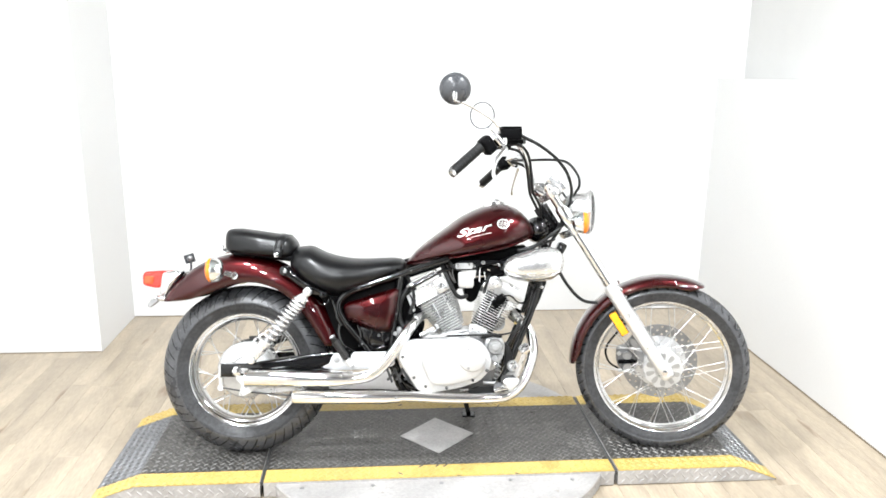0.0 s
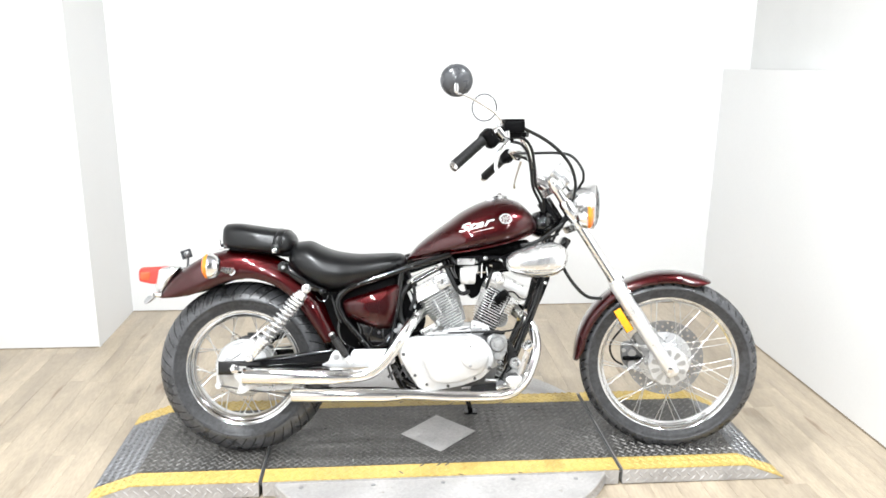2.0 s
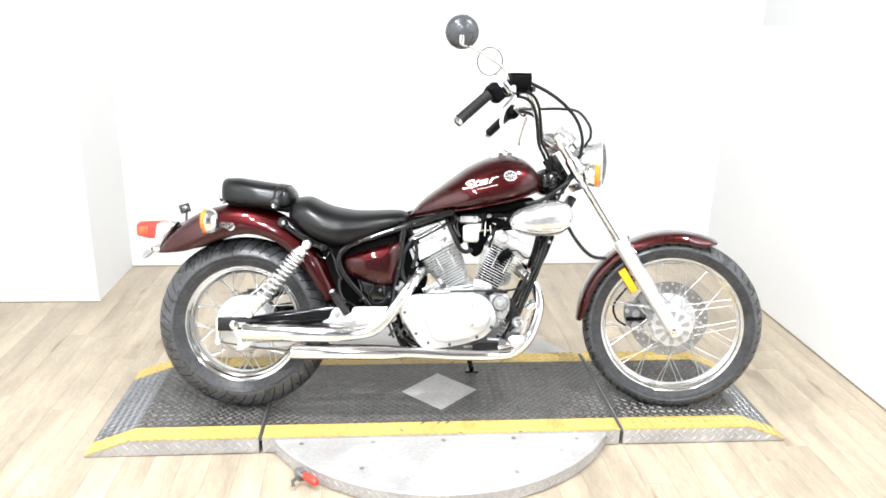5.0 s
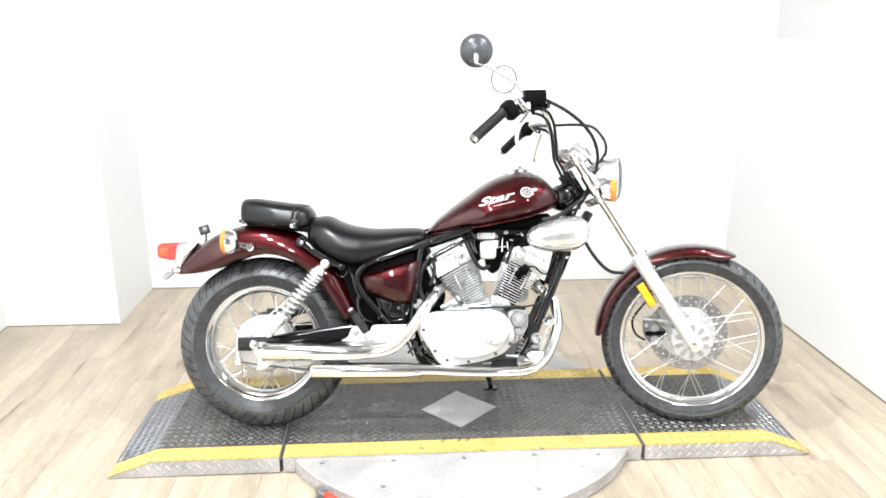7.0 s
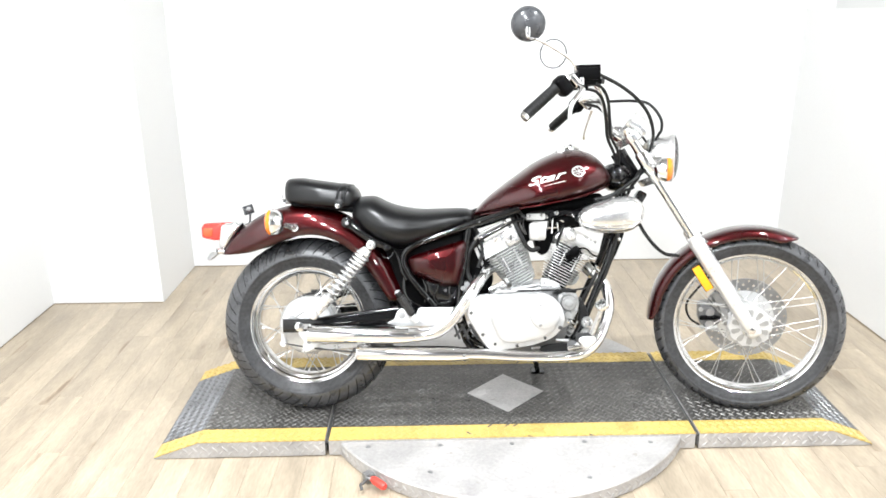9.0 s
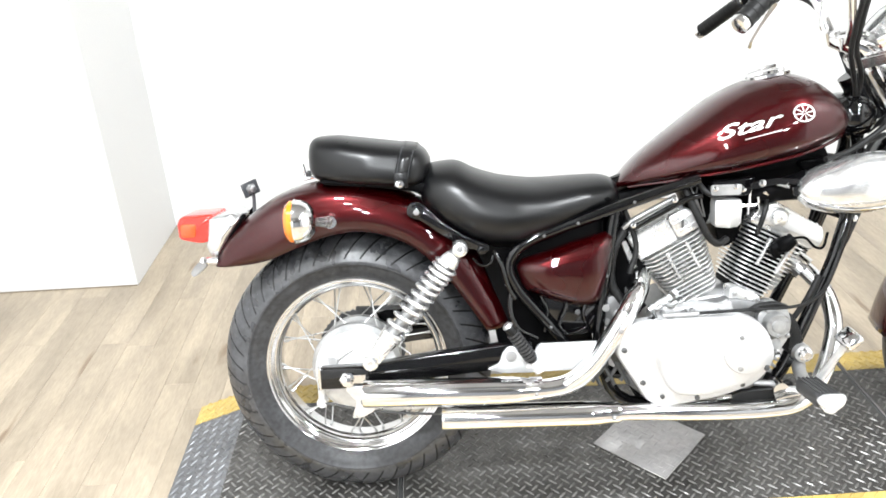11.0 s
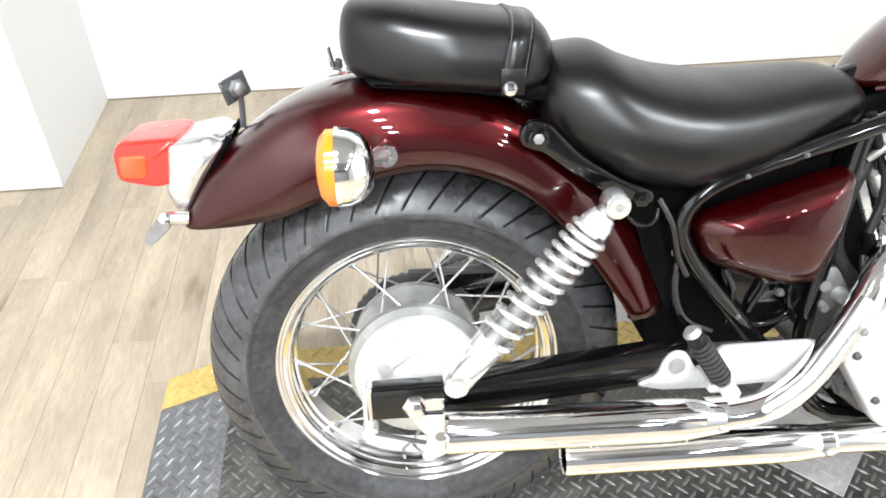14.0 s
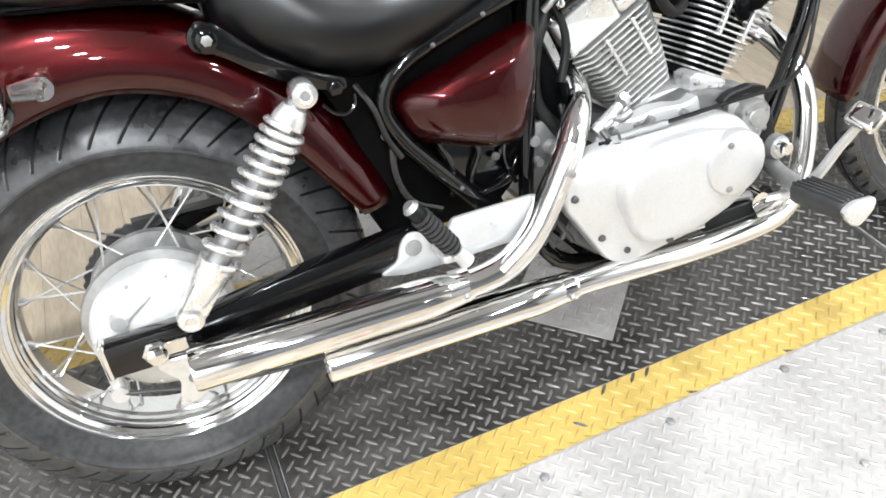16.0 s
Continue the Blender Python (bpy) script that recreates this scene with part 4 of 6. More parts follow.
for k in range(40):
    a = 2 * math.pi * k / 40
    vs += on_tank([(bx + br * math.cos(a), bz + 0.82 * br * math.sin(a)), (bx + br * 0.86 * math.cos(a), bz + 0.7 * br * math.sin(a))], 0.0012)
    fs.append((2 * k, 2 * ((k + 1) % 40), 2 * ((k + 1) % 40) + 1, 2 * k + 1))
part("underline", strip_on_tank(0.058, 0.7655, 0.126, 0.7815, 0.0008, 0.0022), DECAL, tank)
badge = part("badge", (vs, fs), DECAL, tank, "round silver spoked badge")
for k in range(8):
    a = 2 * math.pi * k / 8 + 0.2
    d = Vector((math.cos(a), 0.82 * math.sin(a)))
    n = Vector((-d.y, d.x)) * 0.0012
    o = Vector((bx, bz))
    part("badge_spoke", (on_tank([o + d * 0.002 - n * 0.4, o + d * br * 0.8 - n, o + d * br * 0.8 + n, o + d * 0.002 + n * 0.4], 0.0012), [(0, 1, 2, 3)]), DECAL, badge)

# --- frame
F = [("top_rail", [(-0.02, .690), (-.08, .672), (-.176, .641), (-.233, .622), (-.309, .597), (-.36, .577), (-.392, .552), (-.401, .520), (-.388, .488), (-.367, .456), (-.311, .388), (-.285, .355)], 0.0115, 0.105),
     ("seat_post", [(-.184, .64), (-.192, .59), (-.206, .48), (-.219, .37), (-.222, .33)], 0.011, 0.10),
     ("seat_rail", [(-.18, .632), (-.25, .612), (-.36, .59), (-.45, .58), (-.52, .60)], 0.011, 0.085)]
for nm, pts, r, y in F:
    for s in (-1, 1):
        part(nm, tube([(x, s * y, z) for x, z in pts], r, 12, 5), BLACKGLOSS, bike, "black frame tube")
part("backbone", tube([(0.3, 0, 0.80), (0.15, 0, 0.76), (-0.1, 0, 0.69), (-0.3, 0, 0.62)], 0.022, 14, 5), BLACKGLOSS, bike)
part("head_tube", tube([HEAD - AXIS * 0.075, HEAD + AXIS * 0.03], 0.027, 20), BLACKGLOSS, bike)
part("neck_cover", moved(lathe([(0.005, -0.058), (0.024, -0.055), (0.038, -0.042), (0.045, -0.02), (0.046, 0.02), (0.038, 0.042), (0.024, 0.055), (0.005, 0.058)], 28, "y"), Matrix.Translation((0.311, 0, 0.796)) @ Matrix.Diagonal((1.08, 1.25, 1.05, 1))), BLACKGLOSS, bike, "rounded glossy black neck cover")
for s in (-1, 1):
    part("down_tube", tube([(0.33, s * 0.012, 0.79), (0.328, s * 0.035, 0.70), (0.306, s * 0.055, 0.60), (0.272, s * 0.068, 0.50), (0.238, s * 0.074, 0.42), (0.208, s * 0.078, 0.35), (0.165, s * 0.08, 0.26), (0.1, s * 0.085, 0.215), (-0.15, s * 0.085, 0.215), (-0.22, s * 0.09, 0.33)], 0.0135, 12, 5), BLACKGLOSS, bike, "black frame down tube")
    part("engine_stay", slab(rounded([(0.292, .622), (0.334, .612), (0.306, .54), (0.280, .49), (0.262, .49), (0.272, .54)], 0.008, 2), s * 0.058, s * 0.064, 0.002, 1), BLACKGLOSS, bike)
bolt("stay_screw", (0.314, -0.064, 0.590), (0, -1, 0), 0.0055, 0.005, bike, CHROME)
part("rear_inner_guard", slab(rounded([(-.50, .612), (-.20, .63), (-.205, .38), (-.26, .33), (-.424, .33), (-.428, .40), (-.432, .47), (-.46, .545)], 0.02, 3), -0.07, 0.07, 0.006, 2), BLACKSATIN, bike)
part("battery_box", slab(rounded([(-.345, .47), (-.215, .47), (-.215, .395), (-.24, .372), (-.29, .372), (-.33, .42)], 0.02, 4), -0.098, 0.098, 0.006, 2), BLACKGLOSS, bike, "black battery box")
# wires, strap and clips in the dark corner behind the side cover
part("battery_strap", tube([(-.345, -0.09, .425), (-.328, -0.098, .402), (-.303, -0.102, .383), (-.275, -0.102, .378), (-.246, -0.10, .388), (-.226, -0.095, .412)], 0.0036, 10, 6), BLACKGLOSS, bike, "black rubber strap")
for pts, r in (([(-.39, -0.09, .50), (-.40, -0.1, .44), (-.385, -0.104, .395), (-.345, -0.1, .37)], 0.0055), ([(-.335, -0.1, .46), (-.325, -0.108, .43), (-.33, -0.104, .385)], 0.004), ([(-.24, -0.1, .46), (-.25, -0.108, .42), (-.235, -0.104, .38)], 0.0035),
               ([(-.43, -0.1, .56), (-.415, -0.112, .53), (-.405, -0.113, .49), (-.39, -0.112, .46)], 0.0045), ([(-.30, -0.101, .465), (-.285, -0.108, .44), (-.30, -0.106, .40), (-.28, -0.1, .375)], 0.004)):
    part("wire", tube(pts, r, 8, 5), BLACKGLOSS, bike, "thin black wire")
for x, z in ((-.405, .49), (-.262, .425)):
    bolt("clip", (x, -0.106, z), (0, -1, 0.2), 0.0042, 0.006, bike, DARKSTEEL, hexagon=False)
bolt("box_bolt", (-0.255, -0.098, 0.44), (0, -1, 0), 0.004, 0.004, bike, CHROME)

# small studs added along the frame in place of its glints
for x, z in ((-.15, .650), (-.262, .612), (-.33, .589), (-.318, .398), (-.203, .50)):
    bolt("frame_clip", (x, -0.1165 if z > .58 or z < .45 else -0.111, z), (0, -1, 0.3), 0.0024, 0.004, bike, DARKSTEEL, hexagon=False)

# side covers
SC = [(-.386, .524), (-.374, .538), (-.32, .555), (-.252, .577), (-.200, .590), (-.190, .582), (-.195, .54), (-.205, .487), (-.216, .434), (-.263, .432), (-.321, .452), (-.372, .476)]
for s in (-1, 1):
    rings = []
    cx, cz = -0.27, 0.522
    outline = rounded(SC, 0.026, 6)
    for f, y in ((1.0, 0.090), (1.0, 0.104), (0.985, 0.110), (0.95, 0.116), (0.88, 0.124), (0.80, 0.131), (0.72, 0.136), (0.62, 0.1395), (0.5, 0.142), (0.35, 0.1438), (0.2, 0.1446), (0.05, 0.145)):
        ring = []
        for x, z in outline:
            u, v = x - cx, z - cz
            l = math.hypot(u / 0.098, v / 0.062)
            k = (1 - f) * 0.8
            tuck = 0.012 * max(0.0, 0.482 - z) / 0.05 if f > 0.9 else 0
            ring.append((cx + f * (u * (1 - k) + u / l * k), s * (y - tuck), cz + f * (v * (1 - k) + v / l * k)))
        rings.append(ring)
    part("side_cover", loft(rings), BURGUNDY, bike, "burgundy triangular side cover", angle=80)
    bolt("cover_screw", (-0.395, s * 0.1, 0.52), (0, s, 0), 0.004, 0.004, bike, CHROME, hexagon=False)

# ---- engine ----
CASE = [(-.196, .350), (-.188, .392), (-.160, .413), (-.110, .419), (.055, .421), (.09, .408), (.115, .378), (.128, .338), (.116, .304), (.085, .273), (.02, .250), (-.05, .238), (-.098, .231), (-.130, .244)]
crank = part("crankcase", slab(rounded([(-.10, .375), (-.06, .42), (.06, .440), (.14, .425), (.155, .33), (.13, .25), (.05, .215), (-.1, .21), (-.17, .27)], 0.02, 3), -0.10, 0.12, 0.01, 2), DARKCAST, bike, "cast aluminium crankcase")
outline = rounded(CASE, 0.016, 4)
cx, cz = -0.03, 0.33
rings = [[(cx + (x - cx) * f, y, cz + (z - cz) * f) for x, z in outline] for f, y in ((1, -0.132), (1, -0.150), (0.985, -0.158), (0.95, -0.1615), (0.5, -0.163), (0.05, -0.163))]
cover = part("engine_cover", loft(rings), CASTALU, bike, "satin silver engine side cover", angle=45)


def raised(name, poly, cx, cz, steps, parent, material, label="", r=0.02, n=6):
    o = rounded(poly, r, n)
    return part(name, loft([[(cx + (x - cx) * f, y, cz + (z - cz) * f) for x, z in o] for f, y in steps]), material, parent, label, angle=45)


# large rounded clutch housing and the round cap on it
raised("clutch_dome", [(-.118, .34), (-.108, .385), (-.07, .412), (.02, .414), (.085, .395), (.108, .36), (.100, .31), (.06, .283), (-.01, .262), (-.085, .262)], -0.01, 0.342,
       ((1, -0.16), (1, -0.168), (0.985, -0.176), (0.95, -0.182), (0.88, -0.186), (0.6, -0.190), (0.1, -0.192)), cover, CASTALU, "rounded clutch housing", 0.035, 6)
rc = part("round_cap", moved(lathe([(0.047, -0.18), (0.047, -0.192), (0.0455, -0.196), (0.042, -0.198), (0.02, -0.199), (0.001, -0.199)], 48), Matrix.Translation((0.056, 0, 0.358))), CASTALU, cover, "round silver cap")
for dz in (-0.032, 0.032):
    bolt("cap_screw", (0.042, -0.1975, 0.356 + dz), (0, -1, 0), 0.0042, 0.003, rc, STEELGREY, hexagon=False)
for x, z in ((-.178, .358), (-.140, .288), (-.101, .257), (-.03, .252), (.06, .277), (.108, .31)):
    bolt("case_screw", (x, -0.160, z), (0, -1, 0), 0.0048, 0.006, cover, DARKSTEEL, hexagon=False)
part("cable_lever", join(tube([(-.115, -0.13, 0.43), (-.105, -0.15, 0.412), (-.07, -0.15, 0.425), (-.05, -0.14, 0.43)], 0.0035, 8, 4), tube([(-.105, -0.15, 0.408), (-.105, -0.15, 0.418)], 0.008, 12)), DARKSTEEL, cover, "dark cable lever")
part("oil_filter_cover", moved(lathe([(0.027, -0.11), (0.027, -0.125), (0.023, -0.131), (0.014, -0.1315), (0.0125, -0.134), (0.004, -0.135)], 32), Matrix.Translation((0.141, 0, 0.386))), ROUGHALU, cover, "ribbed round cover")
for k in range(3):
    a = 2 * math.pi * k / 3 + 0.5
    bolt("cover_bolt", (0.141 + 0.020 * math.cos(a), -0.130, 0.386 + 0.020 * math.sin(a)), (0, -1, 0), 0.0035, 0.004, cover, STEELGREY)
front_case = part("front_engine_cover", slab(rounded([(.105, .41), (.14, .428), (.168, .418), (.178, .385), (.172, .35), (.155, .325), (.135, .30), (.105, .30)], 0.012, 3), -0.112, -0.05, 0.006, 2), ROUGHALU, bike, "silver engine cover with bolts")
part("cover_boss", tube([(0.14, -0.11, 0.345), (0.14, -0.122, 0.345)], [0.015, 0.012], 20), ROUGHALU, front_case)
for x, z in ((.125, .415), (.168, .36), (.145, .318)):
    bolt("cover_bolt", (x, -0.112, z), (0, -1, 0), 0.0045, 0.006, front_case, STEELGREY)
bolt("engine_bolt", (0.146, -0.110, 0.322), (0, -1, 0), 0.0075, 0.014, bike, CHROME)
for k in range(4):
    part("frame_web", tube([(-.235 + .026 * k, -0.10, .312), (-.215 + .030 * k, -0.104, .262)], 0.0042, 8), DARKSTEEL, bike)
    part("frame_web", tube([(-.20 + .026 * k, -0.10, .308), (-.232 + .030 * k, -0.102, .270)], 0.0042, 8), DARKSTEEL, bike)
part("sump", slab(rounded([(-.14, .235), (.07, .235), (.11, .275), (.16, .265), (.12, .20), (-.1, .195)], 0.012, 3), -0.09, 0.09, 0.008, 2), BLACKSATIN, bike, "black sump guard")
for k in range(5):
    part("case_fin", mesh_of(box(0.05, 0.16, 0.004, 0.001, 1, pose(0.145, 0, 0.27 + 0.016 * k, 0, 25, 0))), ROUGHALU, bike)


def cylinder(name, base, tilt, widths, label, core, face=0.082):
    """A finned cylinder with its head, built upright and then tilted about its foot."""
    m = Matrix.Translation(base) @ pose(0, 0, 0, 0, tilt, 0)
    cyl = part(name, mesh_of(box(0.075, 2 * face - 0.034, 0.16, 0.01, 2, Matrix.Translation((0, 0, 0.07)))), core, bike, label, m=m)
    n = 14
    for k in range(n):
        u = k / (n - 1)
        z = 0.006 + 0.0092 * k
        half = widths[0] + (widths[1] - widths[0]) * u ** 0.8
        dy = face + 0.004 * u
        poly = rounded([(-half, -dy * 0.72), (-half * 0.72, -dy), (half * 0.72, -dy), (half, -dy * 0.72), (half, dy * 0.72), (half * 0.72, dy), (-half * 0.72, dy), (-half, dy * 0.72)], 0.006, 2)
        part("cooling_fin", ([(x, y, z - 0.0013) for x, y in poly] + [(x, y, z + 0.0013) for x, y in poly],
                             [tuple(range(len(poly))), tuple(range(len(poly), 2 * len(poly)))] + [(i, (i + 1) % len(poly), len(poly) + (i + 1) % len(poly), len(poly) + i) for i in range(len(poly))]), FINALU, cyl, angle=30)
    for x in (-0.022, 0.022):
        part("fin_post", mesh_of(box(0.005, 0.01, 0.062, 0.001, 1, Matrix.Translation((x * (1.15 if x > 0 else 0.9), -face - 0.0015, 0.09)))), FINALU, cyl)
    return cyl, m


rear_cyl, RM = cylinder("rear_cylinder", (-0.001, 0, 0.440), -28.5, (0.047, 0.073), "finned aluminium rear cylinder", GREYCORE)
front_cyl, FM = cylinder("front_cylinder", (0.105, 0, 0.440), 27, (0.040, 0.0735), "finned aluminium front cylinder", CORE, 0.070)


def head(cyl):
    """A cylinder head with chamfered shoulders."""
    part("cylinder_head", mesh_of(slab(rounded([(-0.074, .132), (0.074, .132), (0.074, .150), (0.06, .174), (0.03, .182), (-0.03, .182), (-0.06, .174), (-0.074, .150)], 0.008, 3), -0.064, 0.064, 0.006, 2)), FINALU, cyl, "bright cylinder head")


for cyl in (rear_cyl, front_cyl):
    head(cyl)
# rocker covers with their facets, right side


def faceted_cover(cyl, x0, x1, z0, z1, y, deep):
    """A bright frame round a panel pressed in as four facets."""
    o = [(x0, z0), (x1, z0), (x1, z1), (x0, z1)]
    cx, cz = (x0 + x1) / 2, (z0 + z1) / 2
    ins = [(cx + (x - cx) * 0.84, cz + (z - cz) * 0.80) for x, z in o]
    vs = [(x, y + 0.03, z) for x, z in o] + [(x, y + 0.002, z) for x, z in o] + [(cx + (x - cx) * 0.96, y, cz + (z - cz) * 0.95) for x, z in o] + [(x, y, z) for x, z in ins] + [(cx, y + deep, cz)]
    fs = [(3, 2, 1, 0)] + [(r * 4 + k, r * 4 + (k + 1) % 4, r * 4 + 4 + (k + 1) % 4, r * 4 + 4 + k) for r in range(3) for k in range(4)] + [(12 + k, 12 + (k + 1) % 4, 16) for k in range(4)]
    return part("rocker_cover", (vs, fs), FINALU, cyl, "polished rocker cover with pressed facets", angle=10)


faceted_cover(rear_cyl, -0.073, 0.012, 0.135, 0.187, -0.090, 0.012)
part("side_housing", slab(rounded([(0.014, .135), (0.070, .135), (0.070, .165), (0.058, .186), (0.014, .187)], 0.010, 3), -0.088, -0.06, 0.005, 2), FINALU, rear_cyl)
part("cover_slot", mesh_of(box(0.005, 0.003, 0.018, 0.001, 1, pose(0.036, -0.0888, 0.160, 0, 28, 0))), DARKSTEEL, rear_cyl)
for z in (0.168, 0.150):
    part("cover_step", mesh_of(box(0.05, 0.003, 0.0035, 0.001, 1, Matrix.Translation((0.042, -0.0885, z)))), CASTALU, rear_cyl)
for x, z in ((-0.06, .19), (0.05, .19)):
    bolt("head_bolt", (x, -0.07, z), (0, -1, 0), 0.005, 0.008, rear_cyl, CHROME)
part("rocker_cover", slab(rounded([(-0.067, .142), (0.079, .144), (0.079, .166), (0.066, .185), (-0.046, .192), (-0.064, .176)], 0.007, 3), -0.074, -0.05, 0.004, 2), FINALU, front_cyl, "polished rocker cover")
part("cover_plate", slab(rounded([(-0.058, .149), (0.071, .151), (0.070, .166), (0.060, .178), (-0.042, .184), (-0.056, .172)], 0.006, 3), -0.079, -0.0745, 0.002, 2), CASTALU, front_cyl, "bright raised plate")
part("cam_cap", moved(lathe([(0.019, -0.078), (0.018, -0.084), (0.013, -0.089), (0.004, -0.091)], 30), Matrix.Translation((-0.030, 0, 0.166))), FINALU, front_cyl, "round domed cap")
plug = part("plug_cap", join(tube([(0.0, -0.068, .112), (0.002, -0.092, .122), (0.008, -0.1, .140)], [0.015, 0.017, 0.013], 14, 3), tube([(0.006, -0.085, .125), (-0.012, -0.088, .105), (0.004, -0.08, .095)], 0.010, 10, 3), tube([(0.008, -0.1, .14), (0.030, -0.098, .150), (0.060, -0.094, .142), (0.082, -0.08, .150), (0.086, -0.06, .180)], 0.0028, 8, 5)), BLACKSATIN, front_cyl, "black spark plug cap and lead")
for x, z in ((0.055, .182), (-0.05, .184)):
    bolt("head_bolt", (x, -0.06, z), (0, -1, 0), 0.005, 0.008, front_cyl, CHROME)
part("manifold_pipe", tube([(-0.02, 0.0, 0.60), (0.05, -0.02, 0.60), (0.11, 0.0, 0.59)], 0.018, 14, 4), ROUGHALU, bike)

# carburettor and intake between the cylinders
carb = part("carburettor", moved(lathe([(0.012, -0.03), (0.024, -0.029), (0.030, -0.022), (0.031, 0.018), (0.028, 0.026), (0.014, 0.028)], 6, "z"), Matrix.Translation((0.042, -0.085, 0.618)) @ pose(0, 0, 0, 0, 0, 30)), CASTALU, bike, "silver carburettor")
part("top_cover", slab(rounded([(.005, .648), (.085, .652), (.095, .690), (.01, .683)], 0.006, 2), -0.10, -0.02, 0.003, 1), BLACKGLOSS, carb)
for x in (0.025, 0.07):
    bolt("carb_screw", (x, -0.100, 0.665), (0, -1, 0), 0.0045, 0.004, carb, CHROME, hexagon=False)
part("intake_boot", tube([(0.10, -0.05, 0.64), (0.15, -0.07, 0.655), (0.2, -0.1, 0.67)], [0.02, 0.022, 0.03], 16, 4), BLACKSATIN, bike)
part("choke_knob", tube([(0.13, -0.08, 0.675), (0.155, -0.115, 0.672)], [0.006, 0.008], 10), CHROME, bike)
part("carb_bracket", slab(rounded([(.078, .665), (.14, .675), (.20, .667), (.20, .68), (.13, .688), (.078, .681)], 0.006, 2), -0.118, -0.112, 0.001, 1), BLACKGLOSS, bike, "black bracket with bright screws")
part("intake_tube", tube([(-0.165, -0.082, 0.592), (-0.14, -0.088, 0.612), (-0.06, -0.088, 0.653)], [0.005, 0.0062, 0.0058], 14, 4), ROUGHALU, bike, "grey intake tube above the rear cylinder")
part("throttle_rod", tube([(-0.15, -0.096, 0.592), (-0.05, -0.096, 0.645), (-0.01, -0.094, 0.655)], 0.0065, 10, 4), BLACKGLOSS, bike)
for x, z in ((-.148, .600), (-.065, .648)):
    bolt("tube_clamp", (x, -0.098, z), (0, -1, 0), 0.005, 0.005, bike, CHROME)
for x, z in ((.1, .678), (.185, .674)):
    bolt("bracket_screw", (x, -0.118, z), (0, -1, 0), 0.0055, 0.004, bike, CHROME, hexagon=False)
for k, (pts, r, mt) in enumerate((([(-0.046, -0.08, 0.675), (-0.036, -0.09, 0.653), (-0.012, -0.1, 0.600), (0.006, -0.1, 0.568), (0.024, -0.099, 0.556), (0.046, -0.085, 0.562)], 0.0075, RUBBER), ([(-0.02, -0.08, 0.685), (0.0, -0.1, 0.66), (0.03, -0.1, 0.655)], 0.006, RUBBER),
                                  ([(0.14, -0.05, 0.66), (0.12, -0.09, 0.62), (0.105, -0.09, 0.57)], 0.005, RUBBER), ([(-0.15, -0.07, 0.6), (-0.185, -0.09, 0.55), (-0.19, -0.09, 0.48), (-0.16, -0.1, 0.43)], 0.01, RUBBER),
                                  ([(-0.17, -0.08, 0.65), (-0.14, -0.09, 0.56), (-0.155, -0.1, 0.50)], 0.006, RUBBER))):
    part("hose", tube(pts, r, 10, 5), mt, bike, "black rubber hose")

# dark filler blocks added behind the bright parts so frame gaps look black
part("wiring_cover", slab(rounded([(-.17, .655), (.0, .692), (.26, .745), (.28, .70), (.16, .665), (.03, .655), (-.02, .668), (-.16, .62)], 0.012, 2), -0.03, 0.03, 0.006, 2), BLACKSATIN, bike)
part("airbox", slab(rounded([(-.185, .64), (-.135, .60), (-.115, .52), (-.10, .46), (-.12, .40), (-.20, .39), (-.205, .55)], 0.015, 3), -0.065, 0.065, 0.008, 2), BLACKSATIN, bike, "black filler block added in the frame")
part("intake_block", slab(rounded([(.03, .62), (.11, .62), (.085, .545), (.06, .53), (.045, .55)], 0.01, 2), -0.035, 0.05, 0.006, 2), BLACKSATIN, bike)
part("ignition_coil", slab(rounded([(.20, .71), (.30, .72), (.315, .64), (.30, .58), (.27, .62)], 0.01, 2), -0.04, 0.05, 0.006, 2), BLACKSATIN, bike)
part("starter_motor", tube([(0.16, -0.02, 0.46), (0.16, 0.1, 0.46)], 0.03, 18), ROUGHALU, bike)
for k, (px, pz) in enumerate(((-0.115, 0.425), (-0.085, 0.432), (-0.15, 0.43))):
    part("fitting", tube([(px, -0.10, pz), (px + 0.01, -0.118, pz + 0.003), (px + 0.022, -0.122, pz + 0.012)], [0.0065, 0.006, 0.005], 10, 3), ROUGHALU if k < 2 else BLACKSATIN, bike)
part("cylinder_base", slab(rounded([(-.055, .405), (-.045, .432), (.03, .440), (.10, .436), (.135, .422), (.12, .40)], 0.008, 2), -0.072, 0.078, 0.004, 2), CASTALU, bike, "cast base under the cylinders")
part("cylinder_foot", slab(rounded([(.050, .408), (.054, .458), (.066, .462), (.117, .440), (.121, .408)], 0.006, 3), -0.092, -0.05, 0.004, 2), FINALU, bike, "bright cast foot of the front cylinder")
for x, z in ((.064, .448), (.106, .432), (.060, .418), (.112, .416)):
    bolt("foot_bolt", (x, -0.092, z), (0, -1, 0), 0.0042, 0.005, bike, ROUGHALU)
# small castings, fittings and shafts on the shelf behind the side cover
part("shelf_casting", slab(rounded([(-.118, .405), (-.112, .424), (-.085, .432), (-.05, .428), (-.02, .434), (.03, .430), (.05, .438), (.055, .408)], 0.005, 2), -0.118, -0.085, 0.003, 1), CASTALU, bike, "rough cast shelf above the side cover")
part("banjo_fitting", join(tube([(-.118, -0.115, .424), (-.096, -0.112, .437), (-.072, -0.105, .449)], [0.0095, 0.0085, 0.0075], 14, 3), tube([(-.066, -0.100, .452), (-.058, -0.097, .456)], 0.0105, 6)), FINALU, bike, "bright pipe fitting")
